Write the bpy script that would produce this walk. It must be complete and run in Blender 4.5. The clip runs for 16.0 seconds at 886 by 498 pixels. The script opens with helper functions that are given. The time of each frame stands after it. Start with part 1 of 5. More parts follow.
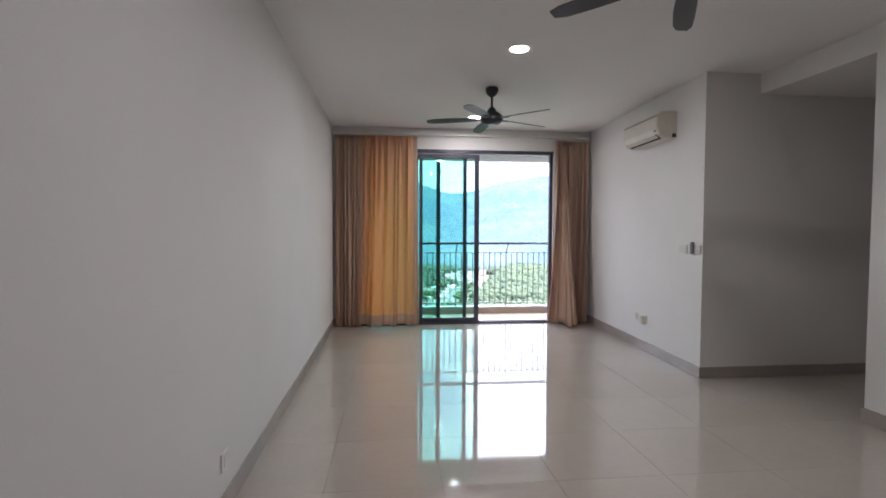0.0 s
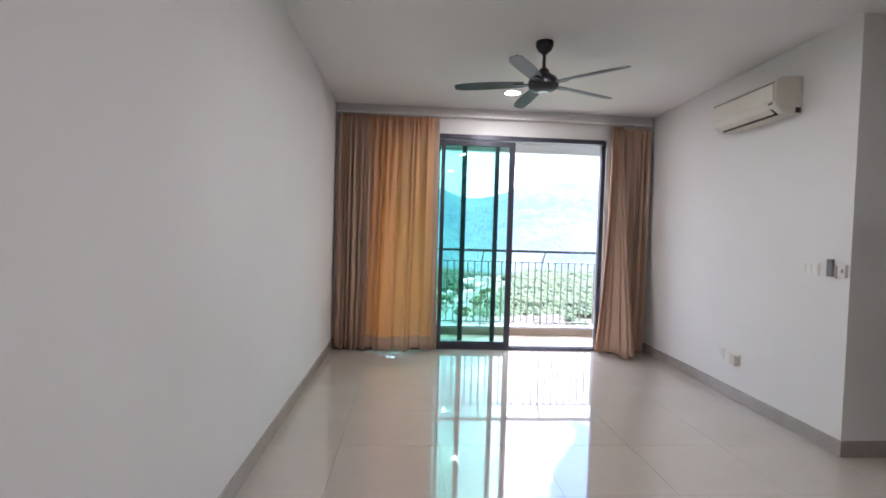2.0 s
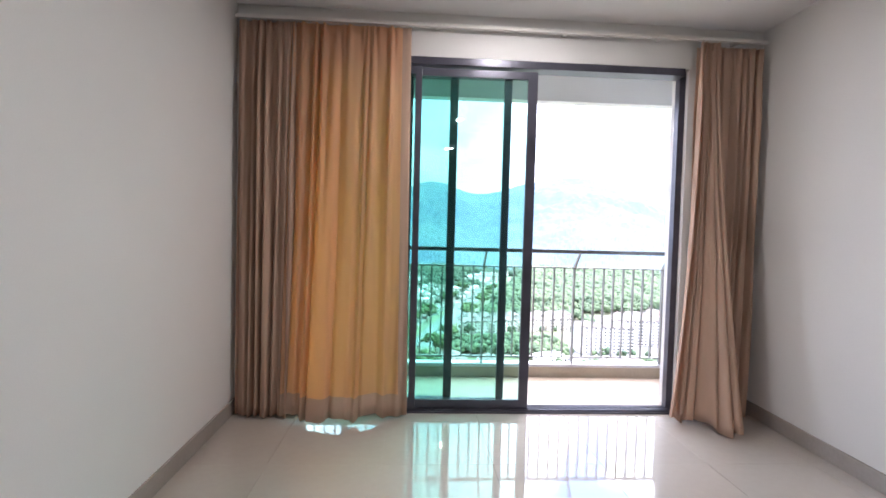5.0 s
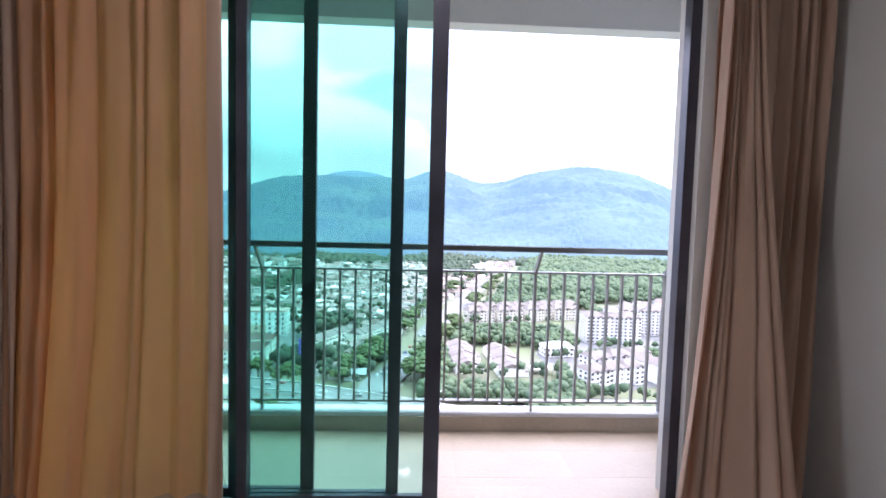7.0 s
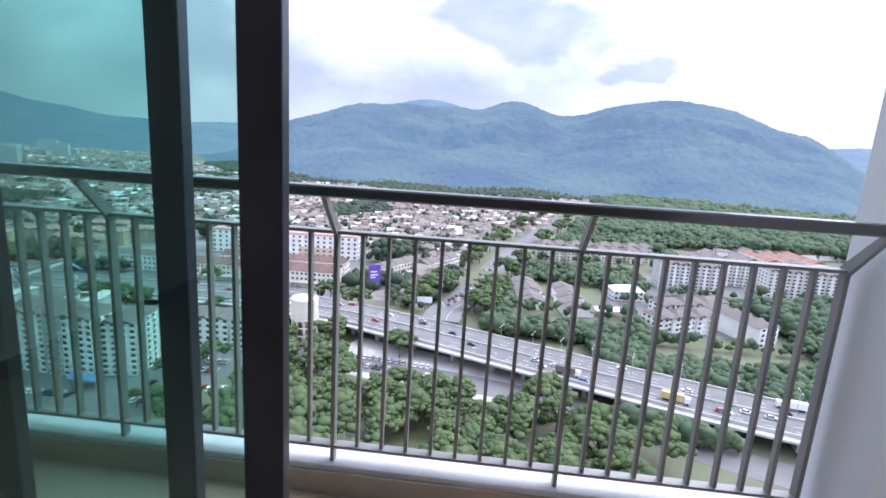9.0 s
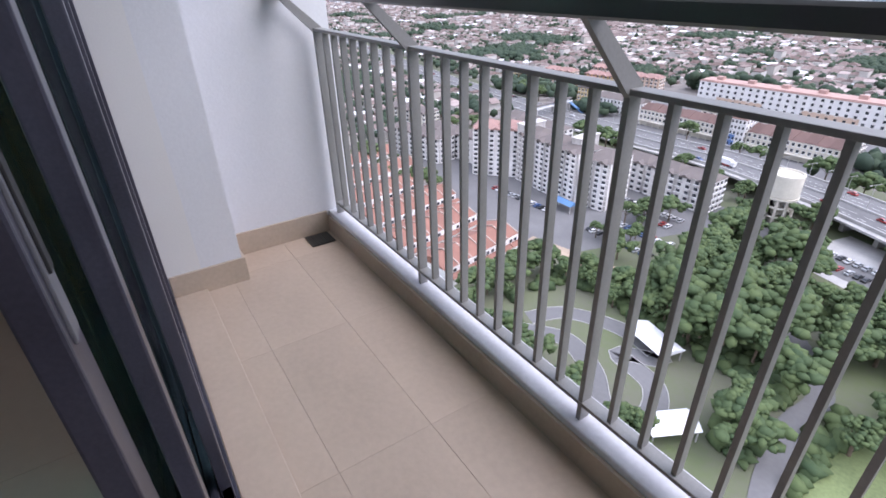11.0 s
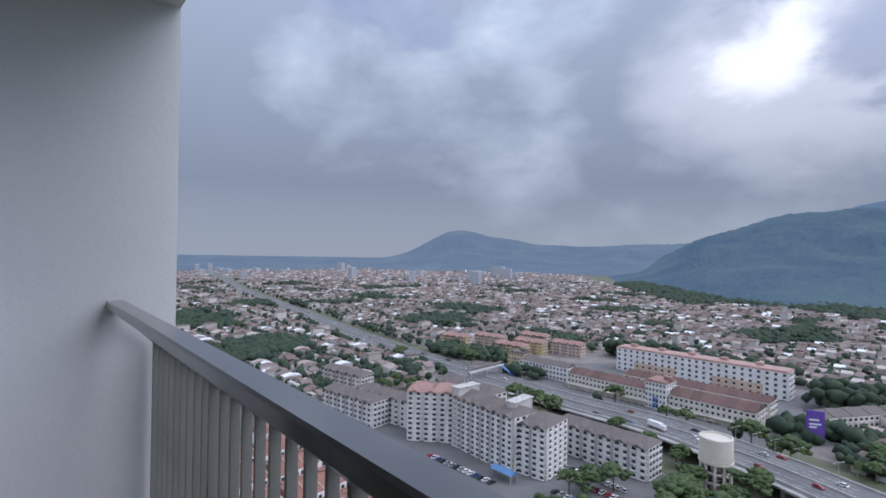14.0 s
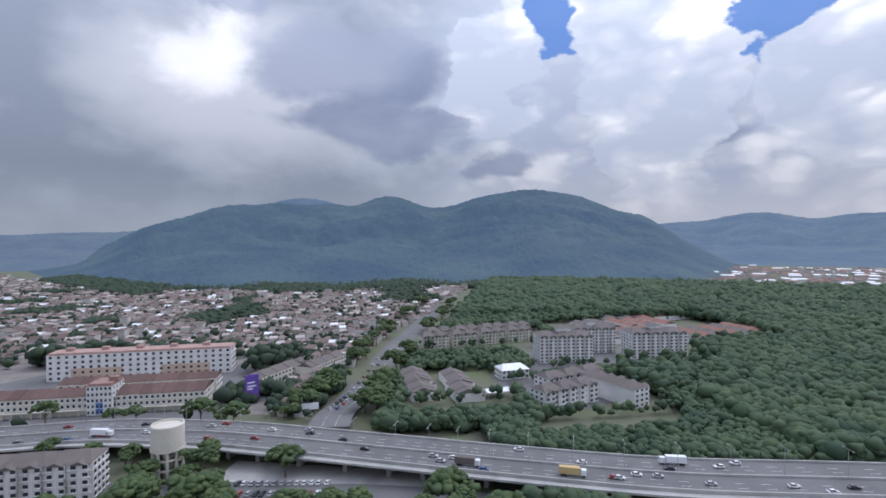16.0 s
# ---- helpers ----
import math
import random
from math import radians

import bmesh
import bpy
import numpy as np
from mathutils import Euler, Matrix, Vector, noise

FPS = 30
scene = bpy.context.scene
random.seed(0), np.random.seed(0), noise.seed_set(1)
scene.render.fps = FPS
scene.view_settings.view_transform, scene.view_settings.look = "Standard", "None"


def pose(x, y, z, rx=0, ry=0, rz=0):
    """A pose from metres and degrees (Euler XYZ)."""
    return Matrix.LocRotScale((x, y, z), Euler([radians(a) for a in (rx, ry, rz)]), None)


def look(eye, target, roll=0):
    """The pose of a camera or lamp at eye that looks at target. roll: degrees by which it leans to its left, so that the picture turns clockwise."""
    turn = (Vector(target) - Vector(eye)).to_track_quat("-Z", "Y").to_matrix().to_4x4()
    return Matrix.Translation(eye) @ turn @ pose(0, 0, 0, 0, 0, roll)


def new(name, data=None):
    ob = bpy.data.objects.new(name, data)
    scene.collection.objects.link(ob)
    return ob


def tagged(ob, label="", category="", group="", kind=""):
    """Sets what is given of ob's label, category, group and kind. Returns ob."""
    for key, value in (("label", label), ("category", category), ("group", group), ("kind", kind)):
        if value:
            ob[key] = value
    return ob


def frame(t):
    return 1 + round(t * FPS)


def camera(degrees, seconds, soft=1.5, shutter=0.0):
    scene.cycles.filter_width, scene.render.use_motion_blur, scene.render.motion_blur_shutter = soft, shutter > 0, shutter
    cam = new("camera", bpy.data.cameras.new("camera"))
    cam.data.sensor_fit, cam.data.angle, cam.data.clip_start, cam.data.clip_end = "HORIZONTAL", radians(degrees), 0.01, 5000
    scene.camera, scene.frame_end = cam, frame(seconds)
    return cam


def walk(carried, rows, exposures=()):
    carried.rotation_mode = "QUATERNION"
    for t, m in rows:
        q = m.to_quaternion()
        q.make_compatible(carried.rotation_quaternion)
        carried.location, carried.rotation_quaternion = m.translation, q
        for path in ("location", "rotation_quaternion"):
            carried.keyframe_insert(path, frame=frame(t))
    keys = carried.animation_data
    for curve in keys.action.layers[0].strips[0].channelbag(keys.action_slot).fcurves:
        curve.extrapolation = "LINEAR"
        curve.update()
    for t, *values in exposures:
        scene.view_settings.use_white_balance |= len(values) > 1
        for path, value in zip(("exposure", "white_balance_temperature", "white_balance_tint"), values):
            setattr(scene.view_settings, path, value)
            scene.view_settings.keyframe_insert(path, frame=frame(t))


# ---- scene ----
cam = camera(83.1, 16.0, soft=1.7)
PATH = [
    (0, (0.812, -6.893, 1.316), (1.023, -4.906, 1.237), 0.20),
    (0.5, (0.863, -6.573, 1.313), (1.042, -4.582, 1.260), 0.50),
    (1, (0.819, -6.255, 1.324), (0.984, -4.263, 1.261), 1.10),
    (1.5, (0.863, -5.952, 1.310), (1.004, -3.958, 1.246), 1.60),
    (2, (0.856, -5.614, 1.301), (1.000, -3.620, 1.238), 1.70),
    (2.5, (0.853, -5.329, 1.318), (0.992, -3.335, 1.254), 1.70),
    (3, (0.909, -4.977, 1.322), (1.046, -2.983, 1.262), 1.80),
    (5.5, (1.405, -3.084, 1.257), (1.510, -1.089, 1.157), 1.20),
    (6, (1.629, -2.759, 1.271), (1.712, -0.765, 1.149), 0.80),
    (6.5, (1.760, -2.396, 1.222), (1.859, -0.400, 1.129), 1.40),
    (7, (1.945, -2.077, 1.265), (2.039, -0.083, 1.141), 1.49),
    (7.5, (2.091, -1.727, 1.264), (2.141, 0.267, 1.117), 1.81),
    (8, (2.201, -1.390, 1.264), (2.239, 0.599, 1.067), 2.61),
    (10.5, (2.432, -0.016, 1.174), (1.328, 1.376, 0.255), 0.70),
    (11, (2.447, 0.078, 1.150), (0.976, 1.025, 0.181), -1.40),
    (11.5, (2.434, 0.220, 1.151), (0.697, 0.846, 0.382), -0.80),
    (12, (2.545, 0.315, 1.238), (0.651, 0.763, 0.778), -0.00),
    (12.5, (2.613, 0.347, 1.302), (0.710, 0.907, 1.045), 0.20),
    (13, (2.595, 0.399, 1.319), (0.761, 1.187, 1.198), 0.40),
    (13.5, (2.590, 0.430, 1.325), (0.884, 1.473, 1.292), 0.83),
    (14, (2.585, 0.450, 1.330), (1.060, 1.744, 1.344), 0.84),
    (14.5, (2.580, 0.460, 1.330), (1.293, 1.990, 1.375), 0.53),
    (15, (2.580, 0.480, 1.330), (1.687, 2.269, 1.379), 0.32),
    (15.5, (2.580, 0.500, 1.330), (2.243, 2.471, 1.341), -0.03),
    (16, (2.590, 0.530, 1.330), (2.874, 2.510, 1.307), -0.27),
]

EXPOSURES = [(0, 3.17, 6350, 19), (0.5, 3.36, 6350, 19), (1, 3.42, 6300, 19), (3, 3.45, 6300, 19), (5.5, 3.44, 6450, 20), (6, 3.12, 6450, 23), (6.5, 2.9, 6350, 22), (7.5, 2.18, 6100, 20), (8, 1.92, 6100, 16),
             (10.5, 1.12, 6150, 20), (11.5, 1.3, 6450, 20), (12.5, 0.87, 7000, 20), (13, 0.52, 6650, 18), (13.5, 0.33, 6200, 16), (14.5, 0.17, 5950, 14), (15.5, 0.1, 6050, 15), (16, 0.16, 6100, 15)]
walk(cam, [(t, look(e, g, r)) for t, e, g, r in PATH], EXPOSURES)

# ---- world and sun ----
SUN_AZ, SUN_EL = radians(50), radians(52)
world = bpy.data.worlds.new("world")
scene.world = world
world.use_nodes = True


def build_world():
    nt = world.node_tree
    n, l = nt.nodes, nt.links
    n.clear()

    def node(kind, **kw):
        x = n.new(kind)
        for k, v in kw.items():
            x.inputs[k].default_value = v
        return x

    def mth(op, a, b=None):
        x = n.new("ShaderNodeMath")
        x.operation = op
        for i, v in enumerate((a, b)):
            if v is None:
                continue
            if isinstance(v, (int, float)):
                x.inputs[i].default_value = v
            else:
                l.new(v, x.inputs[i])
        return x.outputs[0]

    def ramp(fac, stops):
        r = n.new("ShaderNodeValToRGB")
        l.new(fac, r.inputs[0])
        e = r.color_ramp.elements
        while len(e) < len(stops):
            e.new(0.5)
        for el, (p, c) in zip(e, stops):
            el.position, el.color = p, (*c, 1)
        return r.outputs[0]

    def mix(fac, a, b):
        m = n.new("ShaderNodeMix")
        m.data_type = "RGBA"
        l.new(fac, m.inputs[0])
        l.new(a, m.inputs[6])
        l.new(b, m.inputs[7])
        return m.outputs[2]

    sky = n.new("ShaderNodeTexSky")
    sky.sky_type = "NISHITA"
    sky.sun_disc = False
    sky.dust_density, sky.ozone_density = 0.3, 3.0
    sky.sun_elevation, sky.sun_rotation = SUN_EL, SUN_AZ
    skys = n.new("ShaderNodeVectorMath")
    skys.operation = "SCALE"
    skys.inputs[3].default_value = 0.058
    l.new(sky.outputs[0], skys.inputs[0])
    tc = n.new("ShaderNodeTexCoord")
    sep = n.new("ShaderNodeSeparateXYZ")
    l.new(tc.outputs["Generated"], sep.inputs[0])
    zen = mth("ADD", mth("MULTIPLY", mth("MAXIMUM", sep.outputs[2], 0.0), 1.9), 0.75)
    up = mth("MAXIMUM", sep.outputs[2], 0.0)
    comb = n.new("ShaderNodeCombineXYZ")
    l.new(sep.outputs[0], comb.inputs[0])
    l.new(sep.outputs[1], comb.inputs[1])
    l.new(mth("MULTIPLY", up, 1.75), comb.inputs[2])

    def clouds(scale, detail, rough, dist, w):
        x = n.new("ShaderNodeTexNoise")
        x.noise_dimensions = "4D"
        l.new(comb.outputs[0], x.inputs["Vector"])
        x.inputs["W"].default_value = w
        x.inputs["Scale"].default_value = scale
        x.inputs["Detail"].default_value = detail
        x.inputs["Roughness"].default_value = rough
        x.inputs["Distortion"].default_value = dist
        return x.outputs[0]

    big = clouds(2.6, 9, 0.5, 0.25, 2.3)
    fine = clouds(6.5, 8, 0.55, 0.3, 7.1)
    east = mth("MULTIPLY", sep.outputs[0], 0.13)
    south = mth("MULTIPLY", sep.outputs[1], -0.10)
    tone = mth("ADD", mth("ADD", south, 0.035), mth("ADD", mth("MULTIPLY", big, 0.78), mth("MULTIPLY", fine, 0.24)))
    tone = mth("ADD", tone, east)
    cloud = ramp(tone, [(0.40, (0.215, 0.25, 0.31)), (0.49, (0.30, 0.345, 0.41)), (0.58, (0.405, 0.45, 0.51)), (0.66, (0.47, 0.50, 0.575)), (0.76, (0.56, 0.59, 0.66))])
    puff = clouds(3.2, 8, 0.5, 0.4, 14.6)
    wob = n.new("ShaderNodeVectorMath")
    wob.operation = "MULTIPLY_ADD"
    warp = n.new("ShaderNodeTexNoise")
    warp.inputs["Scale"].default_value, warp.inputs["Detail"].default_value = 9.0, 6
    l.new(comb.outputs[0], warp.inputs["Vector"])
    l.new(warp.outputs["Color"], wob.inputs[0])
    wob.inputs[1].default_value = (0.10, 0.10, 0.10)
    l.new(comb.outputs[0], wob.inputs[2])

    def billow(scale):
        v = n.new("ShaderNodeTexVoronoi")
        v.inputs["Scale"].default_value = scale
        l.new(wob.outputs[0], v.inputs["Vector"])
        return v.outputs["Distance"]

    cauli = mth("ADD", mth("MULTIPLY", billow(7.0), 0.16), mth("MULTIPLY", billow(19.0), 0.07))
    soft_warp = clouds(5.0, 6, 0.55, 0.3, 31.7)
    soft_warp2 = clouds(5.0, 6, 0.55, 0.3, 47.2)
    az = mth("ADD", mth("ARCTAN2", sep.outputs[0], sep.outputs[1]), mth("MULTIPLY", mth("SUBTRACT", soft_warp, 0.5), 0.30))
    el = mth("ADD", mth("ARCSINE", sep.outputs[2]), mth("MULTIPLY", mth("SUBTRACT", soft_warp2, 0.5), 0.16))

    def mass(a0, e0, wa, we, edge=0.5, lumpy=0.0):
        """One cloud or gap of the sky: its bearing, height and half sizes in degrees."""
        u = mth("DIVIDE", mth("SUBTRACT", az, radians(a0)), radians(wa))
        v = mth("DIVIDE", mth("SUBTRACT", el, radians(e0)), radians(we))
        q = mth("ADD", mth("MULTIPLY", u, u), mth("MULTIPLY", v, v))
        if lumpy:
            q = mth("ADD", q, mth("MULTIPLY", mth("SUBTRACT", 0.07, cauli), lumpy))
        r = n.new("ShaderNodeMapRange")
        r.interpolation_type = "SMOOTHSTEP"
        l.new(q, r.inputs[0])
        r.inputs[1].default_value, r.inputs[2].default_value = 1.0 + edge, 1.0 - edge
        r.inputs[3].default_value, r.inputs[4].default_value = 0.0, 1.0
        return r.outputs[0]

    def rgb(*c):
        x = n.new("ShaderNodeRGB")
        x.outputs[0].default_value = (*c, 1)
        return x.outputs[0]

    def either(*ms):
        out = ms[0]
        for m in ms[1:]:
            out = mth("MAXIMUM", out, m)
        return out

    east_side = n.new("ShaderNodeMapRange")
    east_side.interpolation_type = "SMOOTHSTEP"
    l.new(az, east_side.inputs[0])
    east_side.inputs[1].default_value, east_side.inputs[2].default_value = radians(-6), radians(24)
    east_side = east_side.outputs[0]
    cumulus = ramp(mth("ADD", cauli, mth("MULTIPLY", mth("SUBTRACT", puff, 0.5), -0.22)), [(0.02, (0.74, 0.75, 0.77)), (0.07, (0.60, 0.62, 0.66)), (0.105, (0.42, 0.455, 0.53)), (0.15, (0.34, 0.385, 0.48))])
    cloud = mix(mth("MULTIPLY", east_side, 0.85), cloud, cumulus)
    cloud = mix(mth("MULTIPLY", mass(-13, 16, 15, 8, 0.8), 0.55), cloud, rgb(0.60, 0.62, 0.67))
    cloud = mix(mth("MULTIPLY", either(mass(-16, 18.6, 4.6, 3.6, 0.98), mass(-15, 25, 2.5, 1.5, 0.95)), mth("ADD", 0.05, mth("MULTIPLY", fine, 1.45))), cloud, rgb(0.72, 0.73, 0.76))
    shade = ramp(mth("ADD", puff, mth("MULTIPLY", cauli, 0.6)), [(0.42, (0.15, 0.185, 0.275)), (0.66, (0.25, 0.285, 0.375))])
    cloud = mix(mth("MULTIPLY", either(mass(-0.5, 18.6, 10, 4.6, 0.45), mass(2, 13.0, 11, 2.6, 0.5), mass(15, 9, 4, 1.5, 0.6), mass(-14.5, 26.5, 6, 3.5, 0.5), mass(-56, 24.5, 7, 2.4, 0.6), mass(33, 9.5, 7, 1.0, 0.6)), 0.82), cloud, shade)
    gap = either(mass(20.5, 25.5, 6.0, 4.4, 0.10, 9.0), mass(43, 21.5, 4.6, 3.4, 0.10, 9.0), mass(34, 46, 24, 15, 0.06, 4.0))
    body = mix(mth("MULTIPLY", gap, 0.95), cloud, mix(mth("ADD", 0.6, 0.0), skys.outputs[0], rgb(0.065, 0.17, 0.47)))
    heap = ramp(mth("ADD", cauli, mth("MULTIPLY", mth("SUBTRACT", puff, 0.5), -0.26)), [(0.02, (0.84, 0.84, 0.85)), (0.065, (0.69, 0.71, 0.74)), (0.10, (0.50, 0.535, 0.60)), (0.15, (0.40, 0.445, 0.53))])
    body = mix(either(mass(32, 19, 7, 13, 0.14, 8.0), mass(15, 19, 4.5, 6, 0.18, 8.0), mass(51, 14, 9, 7, 0.14, 8.0)), body, heap)
    low = ramp(sep.outputs[2], [(0.0, (1, 1, 1)), (0.13, (0, 0, 0))])
    body = mix(mth("MULTIPLY", low, 0.7), body, mix(east_side, rgb(0.43, 0.475, 0.525), rgb(0.68, 0.68, 0.70)))
    bg = n.new("ShaderNodeBackground")
    l.new(zen, bg.inputs[1])
    l.new(body, bg.inputs[0])
    out = n.new("ShaderNodeOutputWorld")
    l.new(bg.outputs[0], out.inputs[0])


build_world()
sun_data = bpy.data.lights.new("sun", "SUN")
sun_data.energy, sun_data.angle, sun_data.color = 1.5, radians(55), (1.0, 0.96, 0.9)
sun_lamp = new("sun", sun_data)
sun_lamp.matrix_world = look((0, 0, 60), (math.sin(-SUN_AZ) * 50, -math.cos(SUN_AZ) * 50, 60 - 50 * math.tan(SUN_EL)))


# ---- materials ----
def material(name, col, rough=0.6, metal=0.0, scale=6.0, vary=0.12, fine=60.0, bump=0.05, spec=0.5, per_object=0.0, island=0.0, tint=None, coat=0.0):
    """A surface with broad and fine variation, in metres of the object's own space."""
    m = bpy.data.materials.new(name)
    m.use_nodes = True
    n, l = m.node_tree.nodes, m.node_tree.links
    b = n["Principled BSDF"]
    b.inputs["Roughness"].default_value = rough
    b.inputs["Metallic"].default_value = metal
    b.inputs["Specular IOR Level"].default_value = spec
    b.inputs["Coat Weight"].default_value = coat
    tc = n.new("ShaderNodeTexCoord")
    big = n.new("ShaderNodeTexNoise")
    big.inputs["Scale"].default_value, big.inputs["Detail"].default_value = scale, 5
    small = n.new("ShaderNodeTexNoise")
    small.inputs["Scale"].default_value, small.inputs["Detail"].default_value = fine, 3
    l.new(tc.outputs["Object"], big.inputs["Vector"])
    l.new(tc.outputs["Object"], small.inputs["Vector"])
    add = n.new("ShaderNodeMath")
    add.operation = "MULTIPLY_ADD"
    l.new(small.outputs[0], add.inputs[0])
    add.inputs[1].default_value = 0.4
    l.new(big.outputs[0], add.inputs[2])
    val = add.outputs[0]
    if per_object or island:
        src = n.new("ShaderNodeObjectInfo").outputs["Random"] if per_object else n.new("ShaderNodeNewGeometry").outputs["Random Per Island"]
        k = n.new("ShaderNodeMath")
        k.operation = "MULTIPLY_ADD"
        l.new(src, k.inputs[0])
        k.inputs[1].default_value = per_object or island
        l.new(val, k.inputs[2])
        val = k.outputs[0]
    span = per_object or island
    mr = n.new("ShaderNodeMapRange")
    l.new(val, mr.inputs[0])
    mr.inputs[1].default_value, mr.inputs[2].default_value = 0.45, 0.95 + span
    mix = n.new("ShaderNodeMix")
    mix.data_type = "RGBA"
    l.new(mr.outputs[0], mix.inputs[0])
    lo = tint or tuple(c * (1 - vary * 2) for c in col)
    mix.inputs[6].default_value = (*lo, 1)
    mix.inputs[7].default_value = (*[min(1, c * (1 + (0 if tint else vary * 0.6))) for c in col], 1)
    l.new(mix.outputs[2], b.inputs["Base Color"])
    if bump:
        bp = n.new("ShaderNodeBump")
        bp.inputs["Strength"].default_value = bump
        bp.inputs["Distance"].default_value = 0.01
        l.new(small.outputs[0], bp.inputs["Height"])
        l.new(bp.outputs[0], b.inputs["Normal"])
    return m


def glow(name, col, strength):
    m = bpy.data.materials.new(name)
    m.use_nodes = True
    b = m.node_tree.nodes["Principled BSDF"]
    b.inputs["Base Color"].default_value = (*col, 1)
    b.inputs["Emission Color"].default_value = (*col, 1)
    b.inputs["Emission Strength"].default_value = strength
    return m


def glass(name, col):
    """Thin tinted pane: lets light straight through, with a Fresnel gloss on it."""
    m = bpy.data.materials.new(name)
    m.use_nodes = True
    n, l = m.node_tree.nodes, m.node_tree.links
    n.clear()
    tr = n.new("ShaderNodeBsdfTransparent")
    tr.inputs[0].default_value = (*col, 1)
    gl = n.new("ShaderNodeBsdfGlossy")
    gl.inputs["Roughness"].default_value = 0.02
    lw = n.new("ShaderNodeLayerWeight")
    pw = n.new("ShaderNodeMath")
    pw.operation = "POWER"
    l.new(lw.outputs["Facing"], pw.inputs[0])
    pw.inputs[1].default_value = 2.0
    fr = n.new("ShaderNodeMath")
    fr.operation = "MULTIPLY_ADD"
    l.new(pw.outputs[0], fr.inputs[0])
    fr.inputs[1].default_value, fr.inputs[2].default_value = 0.92, 0.03
    mx = n.new("ShaderNodeMixShader")
    l.new(fr.outputs[0], mx.inputs[0])
    l.new(tr.outputs[0], mx.inputs[1])
    l.new(gl.outputs[0], mx.inputs[2])
    out = n.new("ShaderNodeOutputMaterial")
    l.new(mx.outputs[0], out.inputs[0])
    return m


def cloth(name, col, through_col, share):
    m = bpy.data.materials.new(name)
    m.use_nodes = True
    n, l = m.node_tree.nodes, m.node_tree.links
    b = n["Principled BSDF"]
    b.inputs["Roughness"].default_value = 0.85
    b.inputs["Specular IOR Level"].default_value = 0.2
    tc = n.new("ShaderNodeTexCoord")
    mp = n.new("ShaderNodeMapping")
    mp.inputs["Scale"].default_value = (1, 1, 0.12)
    l.new(tc.outputs["Object"], mp.inputs[0])
    a = n.new("ShaderNodeTexNoise")
    a.inputs["Scale"].default_value, a.inputs["Detail"].default_value = 9, 4
    l.new(mp.outputs[0], a.inputs["Vector"])
    w = n.new("ShaderNodeTexNoise")
    w.inputs["Scale"].default_value, w.inputs["Detail"].default_value = 420, 2
    l.new(tc.outputs["Object"], w.inputs["Vector"])
    mix = n.new("ShaderNodeMix")
    mix.data_type = "RGBA"
    l.new(a.outputs[0], mix.inputs[0])
    mix.inputs[6].default_value = (*[c * 0.82 for c in col], 1)
    mix.inputs[7].default_value = (*[min(1, c * 1.1) for c in col], 1)
    l.new(mix.outputs[2], b.inputs["Base Color"])
    bp = n.new("ShaderNodeBump")
    bp.inputs["Strength"].default_value, bp.inputs["Distance"].default_value = 0.25, 0.002
    l.new(w.outputs[0], bp.inputs["Height"])
    l.new(bp.outputs[0], b.inputs["Normal"])
    t = n.new("ShaderNodeBsdfTranslucent")
    t.inputs[0].default_value = (*through_col, 1)
    mx = n.new("ShaderNodeMixShader")
    mx.inputs[0].default_value = share
    l.new(b.outputs[0], mx.inputs[1])
    l.new(t.outputs[0], mx.inputs[2])
    l.new(mx.outputs[0], n["Material Output"].inputs[0])
    return m


WALL = material("wall_paint", (0.74, 0.73, 0.71), 0.75, scale=0.7, vary=0.035, fine=160, bump=0.03, spec=0.25)
CEIL = material("ceiling_paint", (0.76, 0.75, 0.74), 0.8, scale=0.6, vary=0.03, fine=140, bump=0.02, spec=0.2)
OUTWALL = material("exterior_paint", (0.72, 0.73, 0.75), 0.7, scale=1.1, vary=0.05, fine=90, bump=0.08, spec=0.3)
TILE = material("polished_tile", (0.50, 0.45, 0.40), 0.045, scale=1.6, vary=0.05, fine=24, bump=0.0, spec=0.75, per_object=0.12, coat=0.5)
GROUT = material("grout", (0.47, 0.425, 0.38), 0.8, scale=8, vary=0.1)
SKIRT = material("skirting_tile", (0.36, 0.32, 0.29), 0.25, scale=3, vary=0.08, bump=0.02)
DECKGROUT = material("balcony_grout", (0.50, 0.395, 0.305), 0.8, scale=8, vary=0.1)
DECK = material("balcony_tile", (0.52, 0.41, 0.315), 0.42, scale=2.2, vary=0.1, fine=45, bump=0.06, per_object=0.1)
DECKSKIRT = material("balcony_skirting", (0.50, 0.41, 0.32), 0.45, scale=3, vary=0.1, bump=0.05)
KERB = material("kerb_paint", (0.66, 0.66, 0.69), 0.65, scale=2.4, vary=0.1, fine=70, bump=0.1)
KERBFACE = material("kerb_face_tile", (0.40, 0.33, 0.26), 0.5, scale=3, vary=0.1, bump=0.05)
ALU = material("dark_frame", (0.082, 0.081, 0.108), 0.3, metal=0.35, scale=5, vary=0.2, fine=200, bump=0.02)
RAILTOP = material("rail_paint", (0.06, 0.06, 0.062), 0.30, scale=4, vary=0.15, fine=180, bump=0.0, spec=1.0, coat=0.8)
BAR = material("baluster_paint", (0.29, 0.287, 0.278), 0.45, metal=0.25, scale=3, vary=0.15, fine=120, bump=0.05, per_object=0.15)
PANE = glass("teal_glass", (0.745, 0.915, 0.88))
CLEARGLASS = glass("clear_glass", (0.92, 0.96, 0.95))
CURTAIN = cloth("curtain_fabric", (0.60, 0.435, 0.33), (0.80, 0.47, 0.29), 0.30)
LINING = cloth("curtain_sheer", (0.66, 0.46, 0.31), (1.0, 0.545, 0.235), 0.5)
